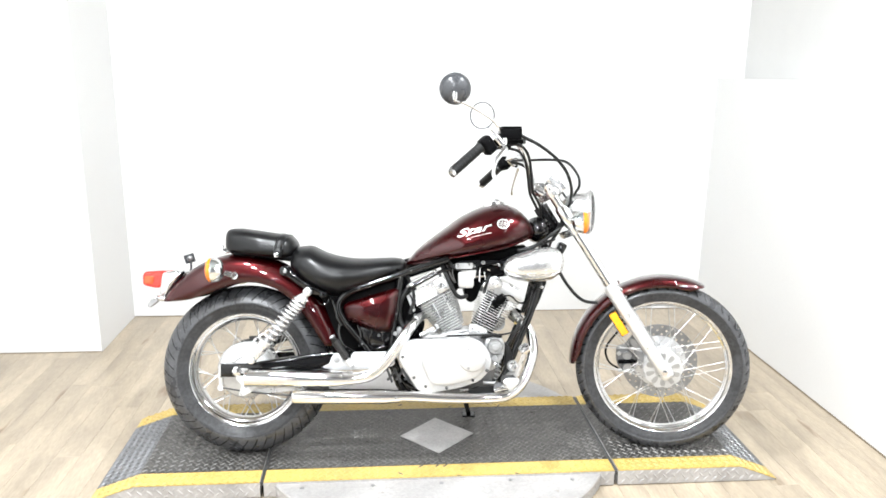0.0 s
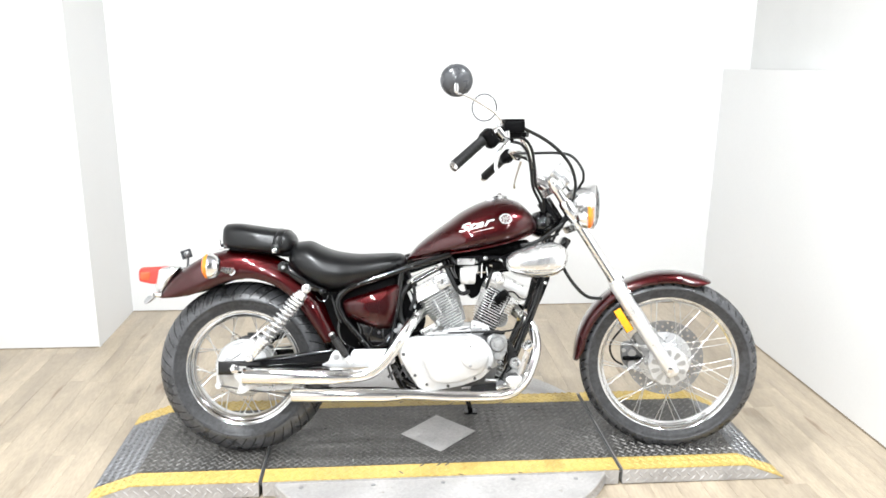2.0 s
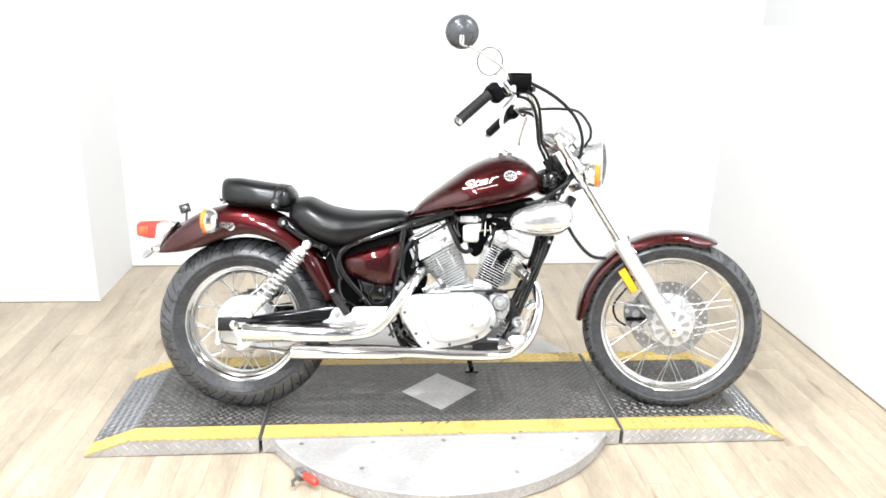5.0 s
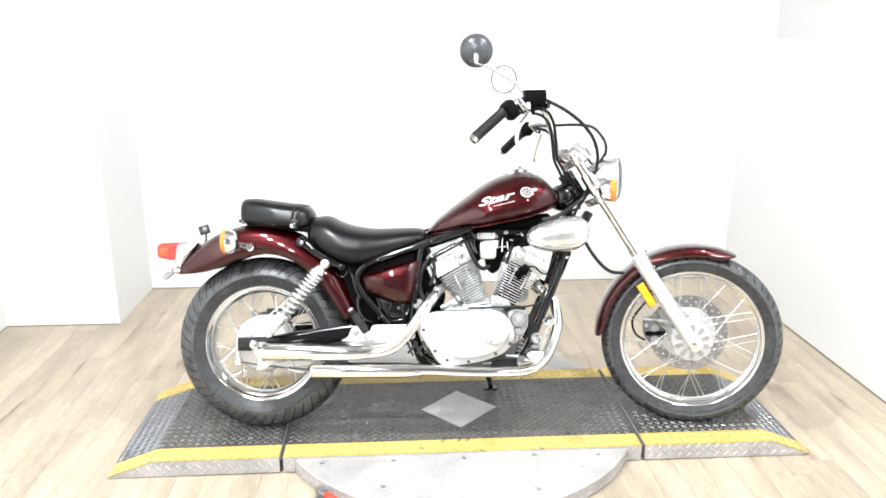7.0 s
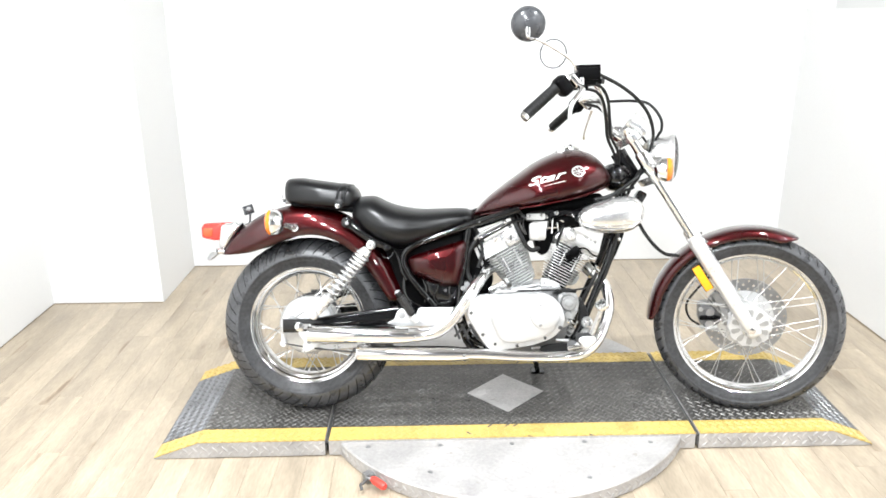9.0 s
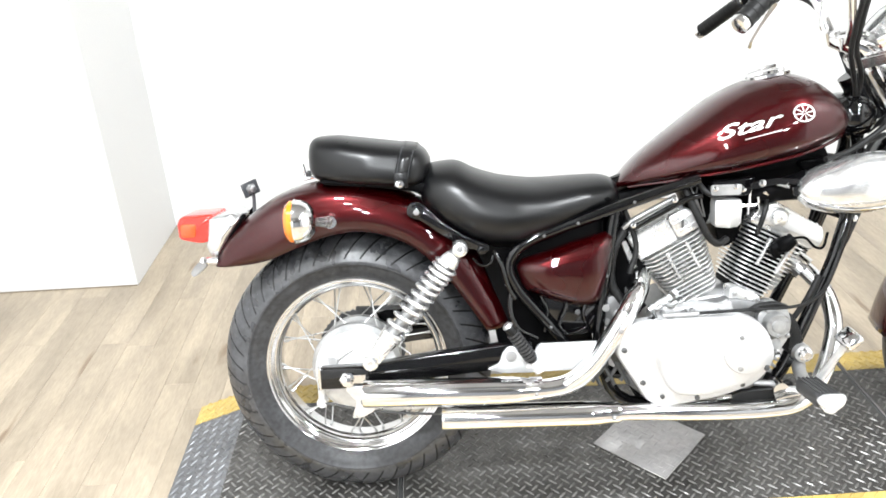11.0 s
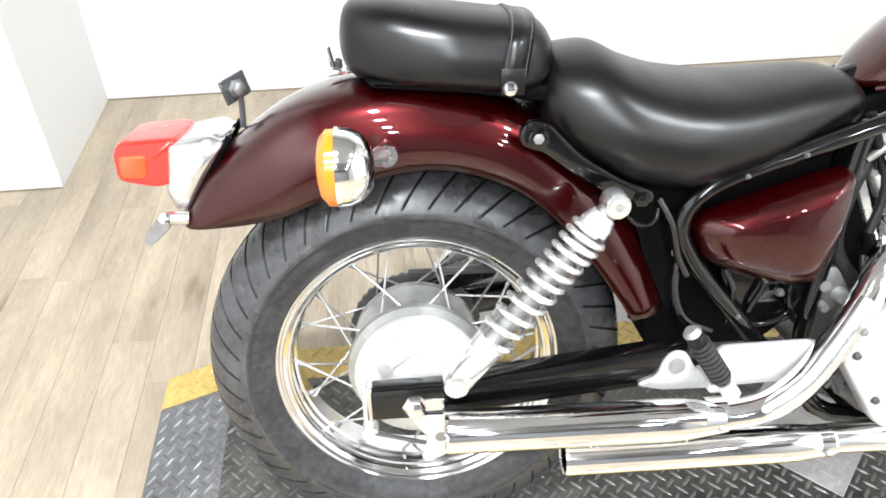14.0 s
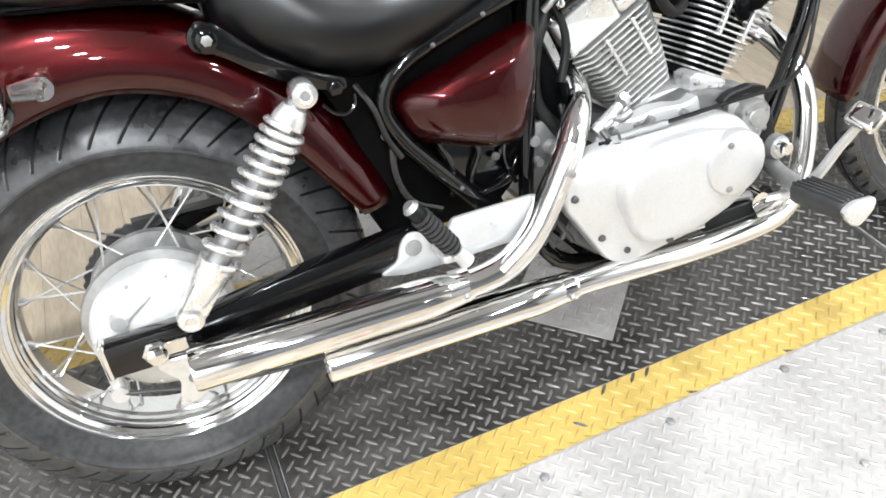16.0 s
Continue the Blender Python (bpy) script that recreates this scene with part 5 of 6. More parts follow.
part("filler_plug", join(tube([(-.120, -0.138, .404), (-.120, -0.150, .408)], [0.014, 0.013], 18), tube([(-.120, -0.146, .408), (-.117, -0.150, .424)], 0.0038, 8)), RUBBER, bike, "black filler plug with a tab")
for x, z in ((-.092, .421), (-.052, .419), (-.032, .424), (.022, .421)):
    part("shelf_stud", tube([(x, -0.112, z), (x, -0.127, z)], [0.006, 0.005], 10), STEELGREY, bike)
part("terminal_cover", slab(rounded([(.088, .416), (.104, .428), (.142, .432), (.168, .424), (.166, .416), (.13, .420), (.10, .412)], 0.004, 2), -0.118, -0.100, 0.002, 1), RUBBER, bike, "black rubber terminal cover")
part("starter_nose", slab(rounded([(-.196, .455), (-.165, .452), (-.148, .425), (-.168, .392), (-.205, .385), (-.225, .405), (-.222, .44)], 0.01, 3), -0.100, -0.05, 0.006, 2), DARKCAST, bike, "cast gearbox end")
for x, z, r in ((-.205, .432, .009), (-.178, .415, .011), (-.200, .400, .007)):
    part("case_boss", tube([(x, -0.098, z), (x, -0.112, z)], [r, r * 0.8], 14), ROUGHALU, bike)
part("vent_hose", tube([(-.165, -0.112, .475), (-.168, -0.126, .44), (-.186, -0.134, .40), (-.205, -0.13, .372)], 0.0036, 8, 5), RUBBER, bike, "thin black vent hose")

# dark filler added between and behind the heads, thin bright linkage wires in front
part("throttle_body", slab(rounded([(-.035, .665), (.03, .665), (.03, .60), (.012, .572), (-.008, .60)], 0.008, 2), -0.035, 0.035, 0.005, 2), BLACKSATIN, bike, "black filler block added behind the linkage wires")
part("linkage_cover", slab(rounded([(.085, .603), (.13, .617), (.20, .630), (.265, .622), (.28, .67), (.09, .67)], 0.008, 2), -0.02, 0.04, 0.005, 2), BLACKSATIN, bike)
part("carb_flange", slab(rounded([(.004, .655), (.064, .655), (.066, .676), (.004, .676)], 0.004, 2), -0.108, -0.1005, 0.0015, 1), ROUGHALU, carb, "grey flange with two bright bolts")
for x, z in ((.012, .669), (.052, .672)):
    bolt("flange_bolt", (x, -0.108, z), (0, -1, 0), 0.0042, 0.004, carb, CHROME, hexagon=False)
for a, b, c in (((-.024, .670), (-.013, .640), (.004, .607)), ((-.008, .672), (-.016, .643), (-.002, .612)), ((.002, .672), (-.004, .640), (.008, .606))):
    part("linkage_wire", tube([(a[0], -0.062, a[1]), (b[0], -0.074, b[1]), (c[0], -0.062, c[1])], 0.0017, 8, 5), STEELGREY, bike)
for x0, z0, x1, z1, r in ((.075, .628, .105, .629, .0032), (.092, .66, .090, .61, .0028), (.118, .655, .145, .640, .0035), (.108, .645, .112, .617, .003)):
    part("linkage_rod", tube([(x0, -0.08, z0), (x1, -0.08, z1)], r, 8), CHROME, bike)
part("cover_edge", slab(rounded([(-.167, .560), (-.157, .566), (-.134, .510), (-.142, .501)], 0.003, 2), -0.074, -0.05, 0.001, 1), FINALU, bike, "bright edge of the air duct cover")
part("pedal_bracket", slab(rounded([(.042, .240), (.07, .249), (.14, .254), (.172, .270), (.182, .25), (.174, .230), (.05, .224)], 0.006, 2), -0.134, -0.120, 0.002, 1), RUBBER, bike, "black brake pedal bracket")
part("pedal_link", tube([(0.136, -0.142, 0.236), (0.160, -0.145, 0.243), (0.184, -0.146, 0.246)], [0.009, 0.0075, 0.006], 12, 3), CHROME, bike)
part("rod_end", tube([(0.018, -0.135, 0.238), (0.048, -0.136, 0.240)], 0.0055, 10), CHROME, bike)

# long thin cable that sweeps across the engine
part("clutch_cable", tube([(-0.09, -0.15, 0.424), (-0.02, -0.155, 0.428), (0.08, -0.15, 0.430), (0.17, -0.145, 0.432), (0.225, -0.125, 0.45), (0.262, -0.10, 0.50), (0.297, -0.075, 0.58), (0.322, -0.06, 0.66)], 0.0033, 8, 6), RUBBER, bike, "thin black control cable")
part("cable_end", tube([(-0.1, -0.15, 0.424), (-0.03, -0.155, 0.4275)], 0.0055, 8), STEELGREY, bike)

# bright teardrop cover on the right side under the tank
TEAR = [(0.168, .666, .662, .658, .012), (0.178, .684, .66, .638, .028), (0.20, .700, .662, .622, .042), (0.24, .715, .666, .613, .050), (0.29, .728, .672, .611, .053), (0.335, .732, .676, .618, .050), (0.365, .720, .68, .638, .040), (0.380, .70, .68, .662, .018)]
part("teardrop_cover", moved(shell(stations(TEAR, 30), 36, 2.3, 2.3), Matrix.Translation((0, -0.115, 0))), SPRING, bike, "chrome teardrop cover under the tank", angle=80)
part("cover_rim", tube([(0.172, -0.128, 0.652), (0.196, -0.15, 0.637), (0.26, -0.165, 0.628), (0.33, -0.163, 0.633), (0.372, -0.14, 0.656)], 0.003, 8, 5), CHROME, bike)
part("cover_tab", slab(rounded([(.155, .668), (.205, .676), (.205, .655), (.16, .650)], 0.005, 2), -0.126, -0.12, 0.001, 1), BLACKGLOSS, bike)

# ---- exhaust ----
def pipe(pts, r, n=6, seg=24):
    return tube(pts, r, seg, n)


def muffler(name, x0, x1, y, z0, z1, r, label):
    """A tapered silencer from its open rear end to its front cone."""
    L = x1 - x0
    prof = [(0.012, x0 + 0.06), (r - 0.004, x0 + 0.05), (r - 0.004, x0), (r - 0.001, x0 - 0.002), (r, x0 + 0.003), (r, x0 + L * 0.80), (r * 0.97, x0 + L * 0.86), (r * 0.82, x0 + L * 0.95), (r * 0.74, x1), (0.005, x1)]
    slope = math.degrees(math.atan2(z1 - z0, L))
    m = Matrix.Translation((x0, y, z0)) @ pose(0, 0, 0, 0, -slope, 0) @ Matrix.Translation((-x0, 0, 0))
    ob = part(name, moved(lathe(prof, 40, "x"), m), CHROME, bike, label, angle=30)
    return ob


mu = muffler("upper_muffler", -0.702, -0.352, -0.178, 0.293, 0.289, 0.0275, "chrome upper silencer")
ml = muffler("lower_muffler", -0.547, -0.185, -0.158, 0.227, 0.224, 0.0255, "chrome lower silencer")
h1 = part("rear_header_pipe", pipe([(-0.38, -0.172, 0.2885), (-0.33, -0.173, 0.289), (-0.285, -0.172, 0.300), (-0.245, -0.168, 0.330), (-0.21, -0.16, 0.376), (-0.175, -0.148, 0.425), (-0.148, -0.125, 0.462), (-0.128, -0.085, 0.482), (-0.115, -0.04, 0.487)], 0.0195), CHROME, bike, "chrome rear header pipe")
h2 = part("front_header_pipe", pipe([(-0.22, -0.158, 0.2245), (-0.15, -0.157, 0.2235), (0.0, -0.153, 0.2155), (0.13, -0.146, 0.2145), (0.19, -0.14, 0.225), (0.234, -0.122, 0.258), (0.265, -0.098, 0.315), (0.282, -0.072, 0.372), (0.274, -0.045, 0.428), (0.245, -0.02, 0.47), (0.215, 0.0, 0.495)], 0.0178), CHROME, bike, "chrome front header pipe")
for nm, pts, r, par in (("clamp", [(-0.372, -0.172, 0.289), (-0.346, -0.172, 0.289)], 0.0235, mu), ("clamp", [(-0.214, -0.158, 0.2243), (-0.19, -0.158, 0.2243)], 0.0215, ml), ("flange", [(0.24, -0.018, 0.474), (0.22, -0.002, 0.492)], 0.026, h2)):
    part(nm, tube(pts, r, 24), CHROME, par)
    q = Vector(pts[0]).lerp(Vector(pts[1]), 0.5)
    bolt("clamp_bolt", q + Vector((0, -r, 0.0)), (0, -0.7, -0.7), 0.004, 0.006, par, STEELGREY)
part("heat_guard", pipe([(-0.30, -0.1815, 0.297), (-0.25, -0.178, 0.333), (-0.21, -0.170, 0.385), (-0.175, -0.158, 0.435)], 0.0125, 5, 16), SPRING, h1)
for x, z in ((-0.25, 0.328), (-0.19, 0.405)):
    bolt("guard_clip", (x, -0.182, z), (0, -1, 0), 0.004, 0.004, h1, STEELGREY, hexagon=False)
part("guard", pipe([(-0.66, -0.188, 0.301), (-0.5, -0.1885, 0.302), (-0.38, -0.188, 0.300)], 0.0138, 3, 14), CHROME, mu)
hanger = part("tail_hanger", slab(rounded([(-.742, .297), (-.690, .294), (-.668, .262), (-.690, .240), (-.712, .228), (-.735, .226), (-.724, .262), (-.745, .288)], 0.006, 3), -0.146, -0.142, 0.001, 1), FINALU, bike, "bright silencer hanger")
bolt("hanger_hole", (-0.708, -0.1458, 0.262), (0, -1, 0), 0.0055, 0.001, hanger, STEELGREY, hexagon=False)
part("lower_hanger", slab(rounded([(-.70, .25), (-.52, .255), (-.5, .245), (-.66, .232), (-.71, .236)], 0.006, 2), -0.135, -0.13, 0.001, 1), FINALU, bike)

# ---- foot pegs, brackets, pedals, stand ----
PB = [(-.455, .322), (-.428, .334), (-.421, .358), (-.408, .371), (-.392, .368), (-.378, .342), (-.362, .336), (-.352, .366), (-.345, .373), (-.228, .374), (-.212, .366), (-.205, .33), (-.235, .316), (-.37, .312), (-.42, .313)]
for s in (-1, 1):
    plate = part("peg_bracket", slab(rounded(PB, 0.008, 3), s * 0.138, s * 0.146, 0.002, 2), CASTALU, bike, "silver passenger peg bracket")
    bolt("bracket_bolt", (-0.404, s * 0.146, 0.349), (0, s, 0), 0.0085, 0.004, plate, STEELGREY, hexagon=False)
    bolt("bracket_screw", (-0.29, s * 0.146, 0.352), (0, s, 0), 0.005, 0.004, plate, CASTALU, hexagon=False)
    a, b = Vector((-0.359, s * 0.197, 0.348)), Vector((-0.413, s * 0.203, 0.431))
    peg = part("passenger_peg", tube([a.lerp(b, t) for t in (0.1, 0.14, 0.9, 0.95, 1.0)], [0.007, 0.0105, 0.0108, 0.0108, 0.009], 16), RUBBER, bike, "folded rubber passenger peg")
    for k in range(9):
        c = a.lerp(b, 0.18 + 0.075 * k)
        part("rubber_rib", tube([c, c + (b - a).normalized() * 0.0042], [0.0125, 0.0138], 14), PEGRUBBER, peg)
    part("peg_cap", tube([b, b + (b - a).normalized() * 0.006], [0.0115, 0.007], 14), STEELGREY, peg)
    part("peg_joint", join(tube([a + (a - b).normalized() * 0.015, a.lerp(b, 0.1)], [0.011, 0.010], 10), mesh_of(box(0.03, 0.05, 0.012, 0.003, 1, Matrix.Translation((-0.366, s * 0.172, 0.345))))), CASTALU, peg)
    # rider pegs
    p0, p1 = Vector((0.174, s * 0.190, 0.284)), Vector((0.172, s * 0.292, 0.290))
    rp = part("rider_peg", mesh_of(box(0.044, 0.104, 0.030, 0.009, 3, Matrix.Translation(p0.lerp(p1, 0.5)) @ pose(0, 0, 0, s * 4, 0, s * 2))), PEGRUBBER, bike, "ribbed black rubber rider peg")
    for k in range(5):
        part("rubber_rib", mesh_of(box(0.004, 0.096, 0.004, 0.001, 1, Matrix.Translation(p0.lerp(p1, 0.5)) @ pose(0, 0, 0, s * 4, 0, s * 2) @ Matrix.Translation((-0.016 + 0.008 * k, 0, 0.0155)))), PEGRUBBER, rp)
    tri = rounded([(p1.x - 0.028, p1.z + 0.006), (p1.x - 0.012, p1.z + 0.017), (p1.x + 0.027, p1.z + 0.016), (p1.x + 0.026, p1.z - 0.002), (p1.x + 0.002, p1.z - 0.023), (p1.x - 0.014, p1.z - 0.016)], 0.008, 4)
    part("peg_end", slab(tri, s * (abs(p1.y) - 0.002), s * (abs(p1.y) + 0.009), 0.003, 2), FORKALU, rp, "bright three-cornered peg end")
    part("peg_arm", tube([(0.205, s * 0.09, 0.285), (0.19, s * 0.13, 0.285), (0.174, s * 0.192, 0.285)], [0.014, 0.013, 0.013], 12, 4), ROUGHALU, bike)
    part("peg_boss", tube([(0.204, s * 0.08, 0.316), (0.205, s * 0.112, 0.317)], [0.021, 0.0185], 20), ROUGHALU, bike)
    bolt("peg_bolt", (0.206, s * 0.111, 0.318), (0, s, 0), 0.0105, 0.018, bike, CHROME, hexagon=False)
pedal = part("brake_pedal", tube([(0.15, -0.125, 0.245), (0.185, -0.15, 0.256), (0.203, -0.185, 0.290), (0.217, -0.208, 0.338), (0.226, -0.230, 0.378), (0.227, -0.236, 0.388)], [0.0085, 0.0085, 0.008, 0.0072, 0.0065, 0.0065], 12, 5), FORKALU, bike, "silver brake pedal")
part("pedal_pad", mesh_of(box(0.036, 0.046, 0.020, 0.008, 3, pose(0.226, -0.241, 0.394, 18, -38, 0))), CHROME, pedal)
part("pedal_boss", tube([(0.15, -0.10, 0.25), (0.15, -0.14, 0.25)], 0.016, 16), CHROME, pedal)
part("pedal_spring", tube([(0.10, -0.12, 0.262), (0.14, -0.125, 0.26)], 0.007, 8), STEELGREY, pedal)
part("rubber_boot", slab(rounded([(.166, .392), (.188, .398), (.205, .36), (.212, .318), (.196, .300), (.176, .318), (.182, .35)], 0.008, 3), -0.098, -0.06, 0.006, 2), RUBBER, bike, "black rubber boot on the down tube")
part("boot_lead", tube([(0.19, -0.09, 0.39), (0.212, -0.094, 0.43), (0.236, -0.092, 0.48)], 0.006, 8, 4), RUBBER, bike)
part("side_stand", tube([(0.04, 0.09, 0.215), (0.062, 0.19, 0.135), (0.08, 0.268, 0.073)], [0.011, 0.010, 0.009], 10, 4), BLACKGLOSS, bike, "black side stand")
part("stand_foot", mesh_of(box(0.05, 0.04, 0.008, 0.002, 1, pose(0.08, 0.272, 0.0685, 14.3, 0, 0))), BLACKGLOSS, bike)
part("stand_spring", tube([(0.0, 0.1, 0.2), (0.05, 0.17, 0.145)], 0.006, 8), STEELGREY, bike)

# ---- front end, turned with the steering ----
FORK_D = -AXIS
FO = Vector((math.cos(radians(RAKE)), 0, math.sin(radians(RAKE))))  # ahead of the steering axis
def fork_at(d, y):
    """A point on a fork leg, d metres down from the upper clamp."""
    base = FRONT_AXLE + AXIS * 0.79
    return base + FORK_D * d + Vector((0, y, 0))


fw = part("front_wheel", lathe([(0.012, -0.07), (0.02, -0.068), (0.022, -0.045), (0.03, -0.042), (0.066, -0.040), (0.068, -0.034), (0.03, -0.028), (0.024, 0.0), (0.03, 0.028), (0.06, 0.032), (0.062, 0.04), (0.03, 0.046), (0.012, 0.07)], 56),
          CASTALU, bike, "wire spoked front wheel", m=S @ Matrix.Translation(FRONT_AXLE))
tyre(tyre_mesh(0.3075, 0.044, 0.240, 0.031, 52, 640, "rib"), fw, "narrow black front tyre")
part("rim", lathe(rim_profile(0.2415, 0.031, 0.78), 96, closed=True), RIMCHROME, fw, "chromed steel rim")
spokes(fw, 36, 0.058, 0.036, 0.2255, 0.75, 0.0013)
# scalloped hub cover with ten lobes
vs, fs = [], []
for k in range(80):
    a = 2 * math.pi * k / 80
    r = 0.064 + 0.006 * abs(math.cos(5 * a))
    vs.append((r * math.cos(a), r * math.sin(a)))
part("hub_cover", slab(vs, -0.058, -0.046, 0.002, 1), CASTALU, fw, "scalloped hub cover")
# greyer petals laid on the cover stand for shade in its recesses
petal = None
for k in range(10):
    a = 360 * (k + 0.5) / 10
    if petal is None:
        petal = part("hub_recess", slab(rounded([(0.031, -0.004), (0.046, -0.0085), (0.058, -0.0085), (0.061, 0), (0.058, 0.0085), (0.046, 0.0085), (0.031, 0.004)], 0.004, 3), -0.0592, -0.057, 0.0005, 1), ROUGHALU, fw, m=pose(0, 0, 0, 0, a, 0))
    else:
        twin(petal, pose(0, 0, 0, 0, a, 0))
part("hub_nose", lathe([(0.03, -0.056), (0.03, -0.066), (0.02, -0.075), (0.012, -0.078)], 30), CASTALU, fw)


def drilled_disc(r0, r1, y0, y1, rows, count, hole):
    """A flat ring with real holes: polar cells, every cell of a drilled row pierced."""
    verts, faces = [], []
    radii = [r0] + [r for r, _ in rows] + [r1]
    bounds = [r0] + [(a + b) / 2 for a, b in zip(radii[1:-2], radii[2:-1])] + [r1]
    for i, (rc, phase) in enumerate(rows):
        ra, rb = bounds[i], bounds[i + 1]
        for k in range(count):
            t0, t1 = 2 * math.pi * k / count, 2 * math.pi * (k + 1) / count
            tm = (t0 + t1) / 2
            edge = [(ra, t0), (ra, tm), (ra, t1), ((ra + rb) / 2, t1), (rb, t1), (rb, tm), (rb, t0), ((ra + rb) / 2, t0)]
            outer = [(r * math.cos(t), r * math.sin(t)) for r, t in edge]
            c = (rc * math.cos(tm), rc * math.sin(tm))
            pierced = (k + phase) % 2 == 0
            inner = []
            for ox, oz in outer:
                l = math.hypot(ox - c[0], oz - c[1])
                inner.append((c[0] + (ox - c[0]) * hole / l, c[1] + (oz - c[1]) * hole / l))
            b = len(verts)
            for y in (y0, y1):
                verts += [(x, y, z) for x, z in outer] + [(x, y, z) for x, z in inner]
            for j in range(8):
                n = (j + 1) % 8
                faces += [(b + j, b + n, b + 8 + n, b + 8 + j), (b + 16 + j, b + 24 + j, b + 24 + n, b + 16 + n)]
                if pierced:
                    faces.append((b + 8 + j, b + 8 + n, b + 24 + n, b + 24 + j))
            if not pierced:
                faces += [tuple(b + 8 + j for j in range(8)), tuple(b + 24 + j for j in range(7, -1, -1))]
            if i == 0:
                faces += [(b, b + 16, b + 17, b + 1), (b + 1, b + 17, b + 18, b + 2)]
            if i == len(rows) - 1:
                faces += [(b + 4, b + 20, b + 21, b + 5), (b + 5, b + 21, b + 22, b + 6)]
    return verts, faces


part("brake_disc", drilled_disc(0.094, 0.138, 0.060, 0.0655, [(0.1015, 0), (0.116, 1), (0.130, 0)], 44, 0.0042), STEELGREY, fw, "drilled steel brake disc")
part("disc_carrier", lathe([(0.03, 0.045), (0.06, 0.05), (0.096, 0.059), (0.096, 0.064), (0.06, 0.056), (0.03, 0.052)], 48, closed=True), CASTALU, fw)
part("caliper", moved(mesh_of(slab(rounded([(-0.155, 0.045), (-0.10, 0.06), (-0.075, 0.03), (-0.085, -0.03), (-0.13, -0.045), (-0.155, -0.01)], 0.012, 3), 0.035, 0.1, 0.006, 2)), Matrix.Identity(4)), DARKCAST, fw, "dark grey brake caliper")
part("caliper_bracket", slab(rounded([(-0.118, 0.088), (-0.095, 0.094), (-0.062, 0.055), (-0.052, -0.02), (-0.07, -0.026), (-0.085, 0.03)], 0.008, 3), 0.030, 0.040, 0.002, 1), STEELGREY, fw, "grey caliper bracket")
for z in (-0.020, 0.022):
    part("piston_boss", tube([(-0.118, 0.036, z), (-0.118, 0.024, z)], [0.017, 0.0145], 18), STEELGREY, fw)
part("caliper_bridge", slab(rounded([(-0.152, -0.006), (-0.10, -0.002), (-0.08, 0.006), (-0.10, 0.012), (-0.152, 0.008)], 0.004, 2), 0.020, 0.035, 0.002, 1), BLACKSATIN, fw)
for x, z in ((-0.098, 0.050), (-0.095, -0.036), (-0.148, 0.030), (-0.142, -0.034)):
    bolt("caliper_bolt", (x, 0.035, z), (0, -1, 0), 0.0065, 0.009, fw, ROUGHALU)
part("caliper_hose", tube([(-0.150, 0.03, -0.025), (-0.185, 0.03, 0.0), (-0.196, 0.03, 0.05), (-0.160, 0.035, 0.105), (-0.120, 0.045, 0.15)], 0.004, 8, 5), RUBBER, fw, "thin black brake hose")

# fork legs
for s in (-1, 1):
    y = s * 0.078
    leg = part("fork_slider", tube([fork_at(0.44, y), fork_at(0.45, y), fork_at(0.47, y), fork_at(0.75, y), fork_at(0.79, y), fork_at(0.81, y)], [0.0235, 0.0265, 0.0255, 0.023, 0.0225, 0.012], 24), FORKALU, bike, "silver fork slider", m=S)
    part("stanchion", tube([fork_at(0.02, y), fork_at(0.46, y)], 0.0165, 20), CHROME, leg, "chrome fork tube")
    part("dust_seal", tube([fork_at(0.425, y), fork_at(0.43, y), fork_at(0.447, y)], [0.018, 0.0235, 0.0255], 20), FORKALU, leg)
    part("axle_clamp", mesh_of(box(0.05, 0.034, 0.058, 0.016, 3, Matrix.Translation(FRONT_AXLE + Vector((0.004, y, -0.002))) @ pose(0, 0, 0, 0, -RAKE, 0))), FORKALU, leg)
    bolt("axle_end", FRONT_AXLE + Vector((0, y + s * 0.017, 0)), (0, s, 0), 0.010, 0.006, leg, CHROME)
    p = fork_at(0.56, y) + FO * -0.044 + Vector((0, s * 0.012, 0))
    rm = Matrix.Translation(p) @ pose(0, 0, 0, 0, -RAKE, 0)
    holder = part("reflector_holder", mesh_of(box(0.03, 0.008, 0.092, 0.003, 2, rm)), BLACKSATIN, leg)
    part("side_reflector", mesh_of(box(0.026, 0.006, 0.088, 0.002, 2, rm @ Matrix.Translation((0, s * 0.006, 0)))), AMBER, leg, "amber side reflector")
    for d in (0.462, 0.49):
        bolt("fender_bolt", fork_at(d, y) + FO * 0.024, (0, s, 0), 0.0055, 0.012, leg, CHROME)
    tr = part("clamp_cover", tube([fork_at(0.10, y), fork_at(0.11, y), fork_at(0.17, y), fork_at(0.18, y)], [0.02, 0.0235, 0.0235, 0.02], 20), CHROME, leg)
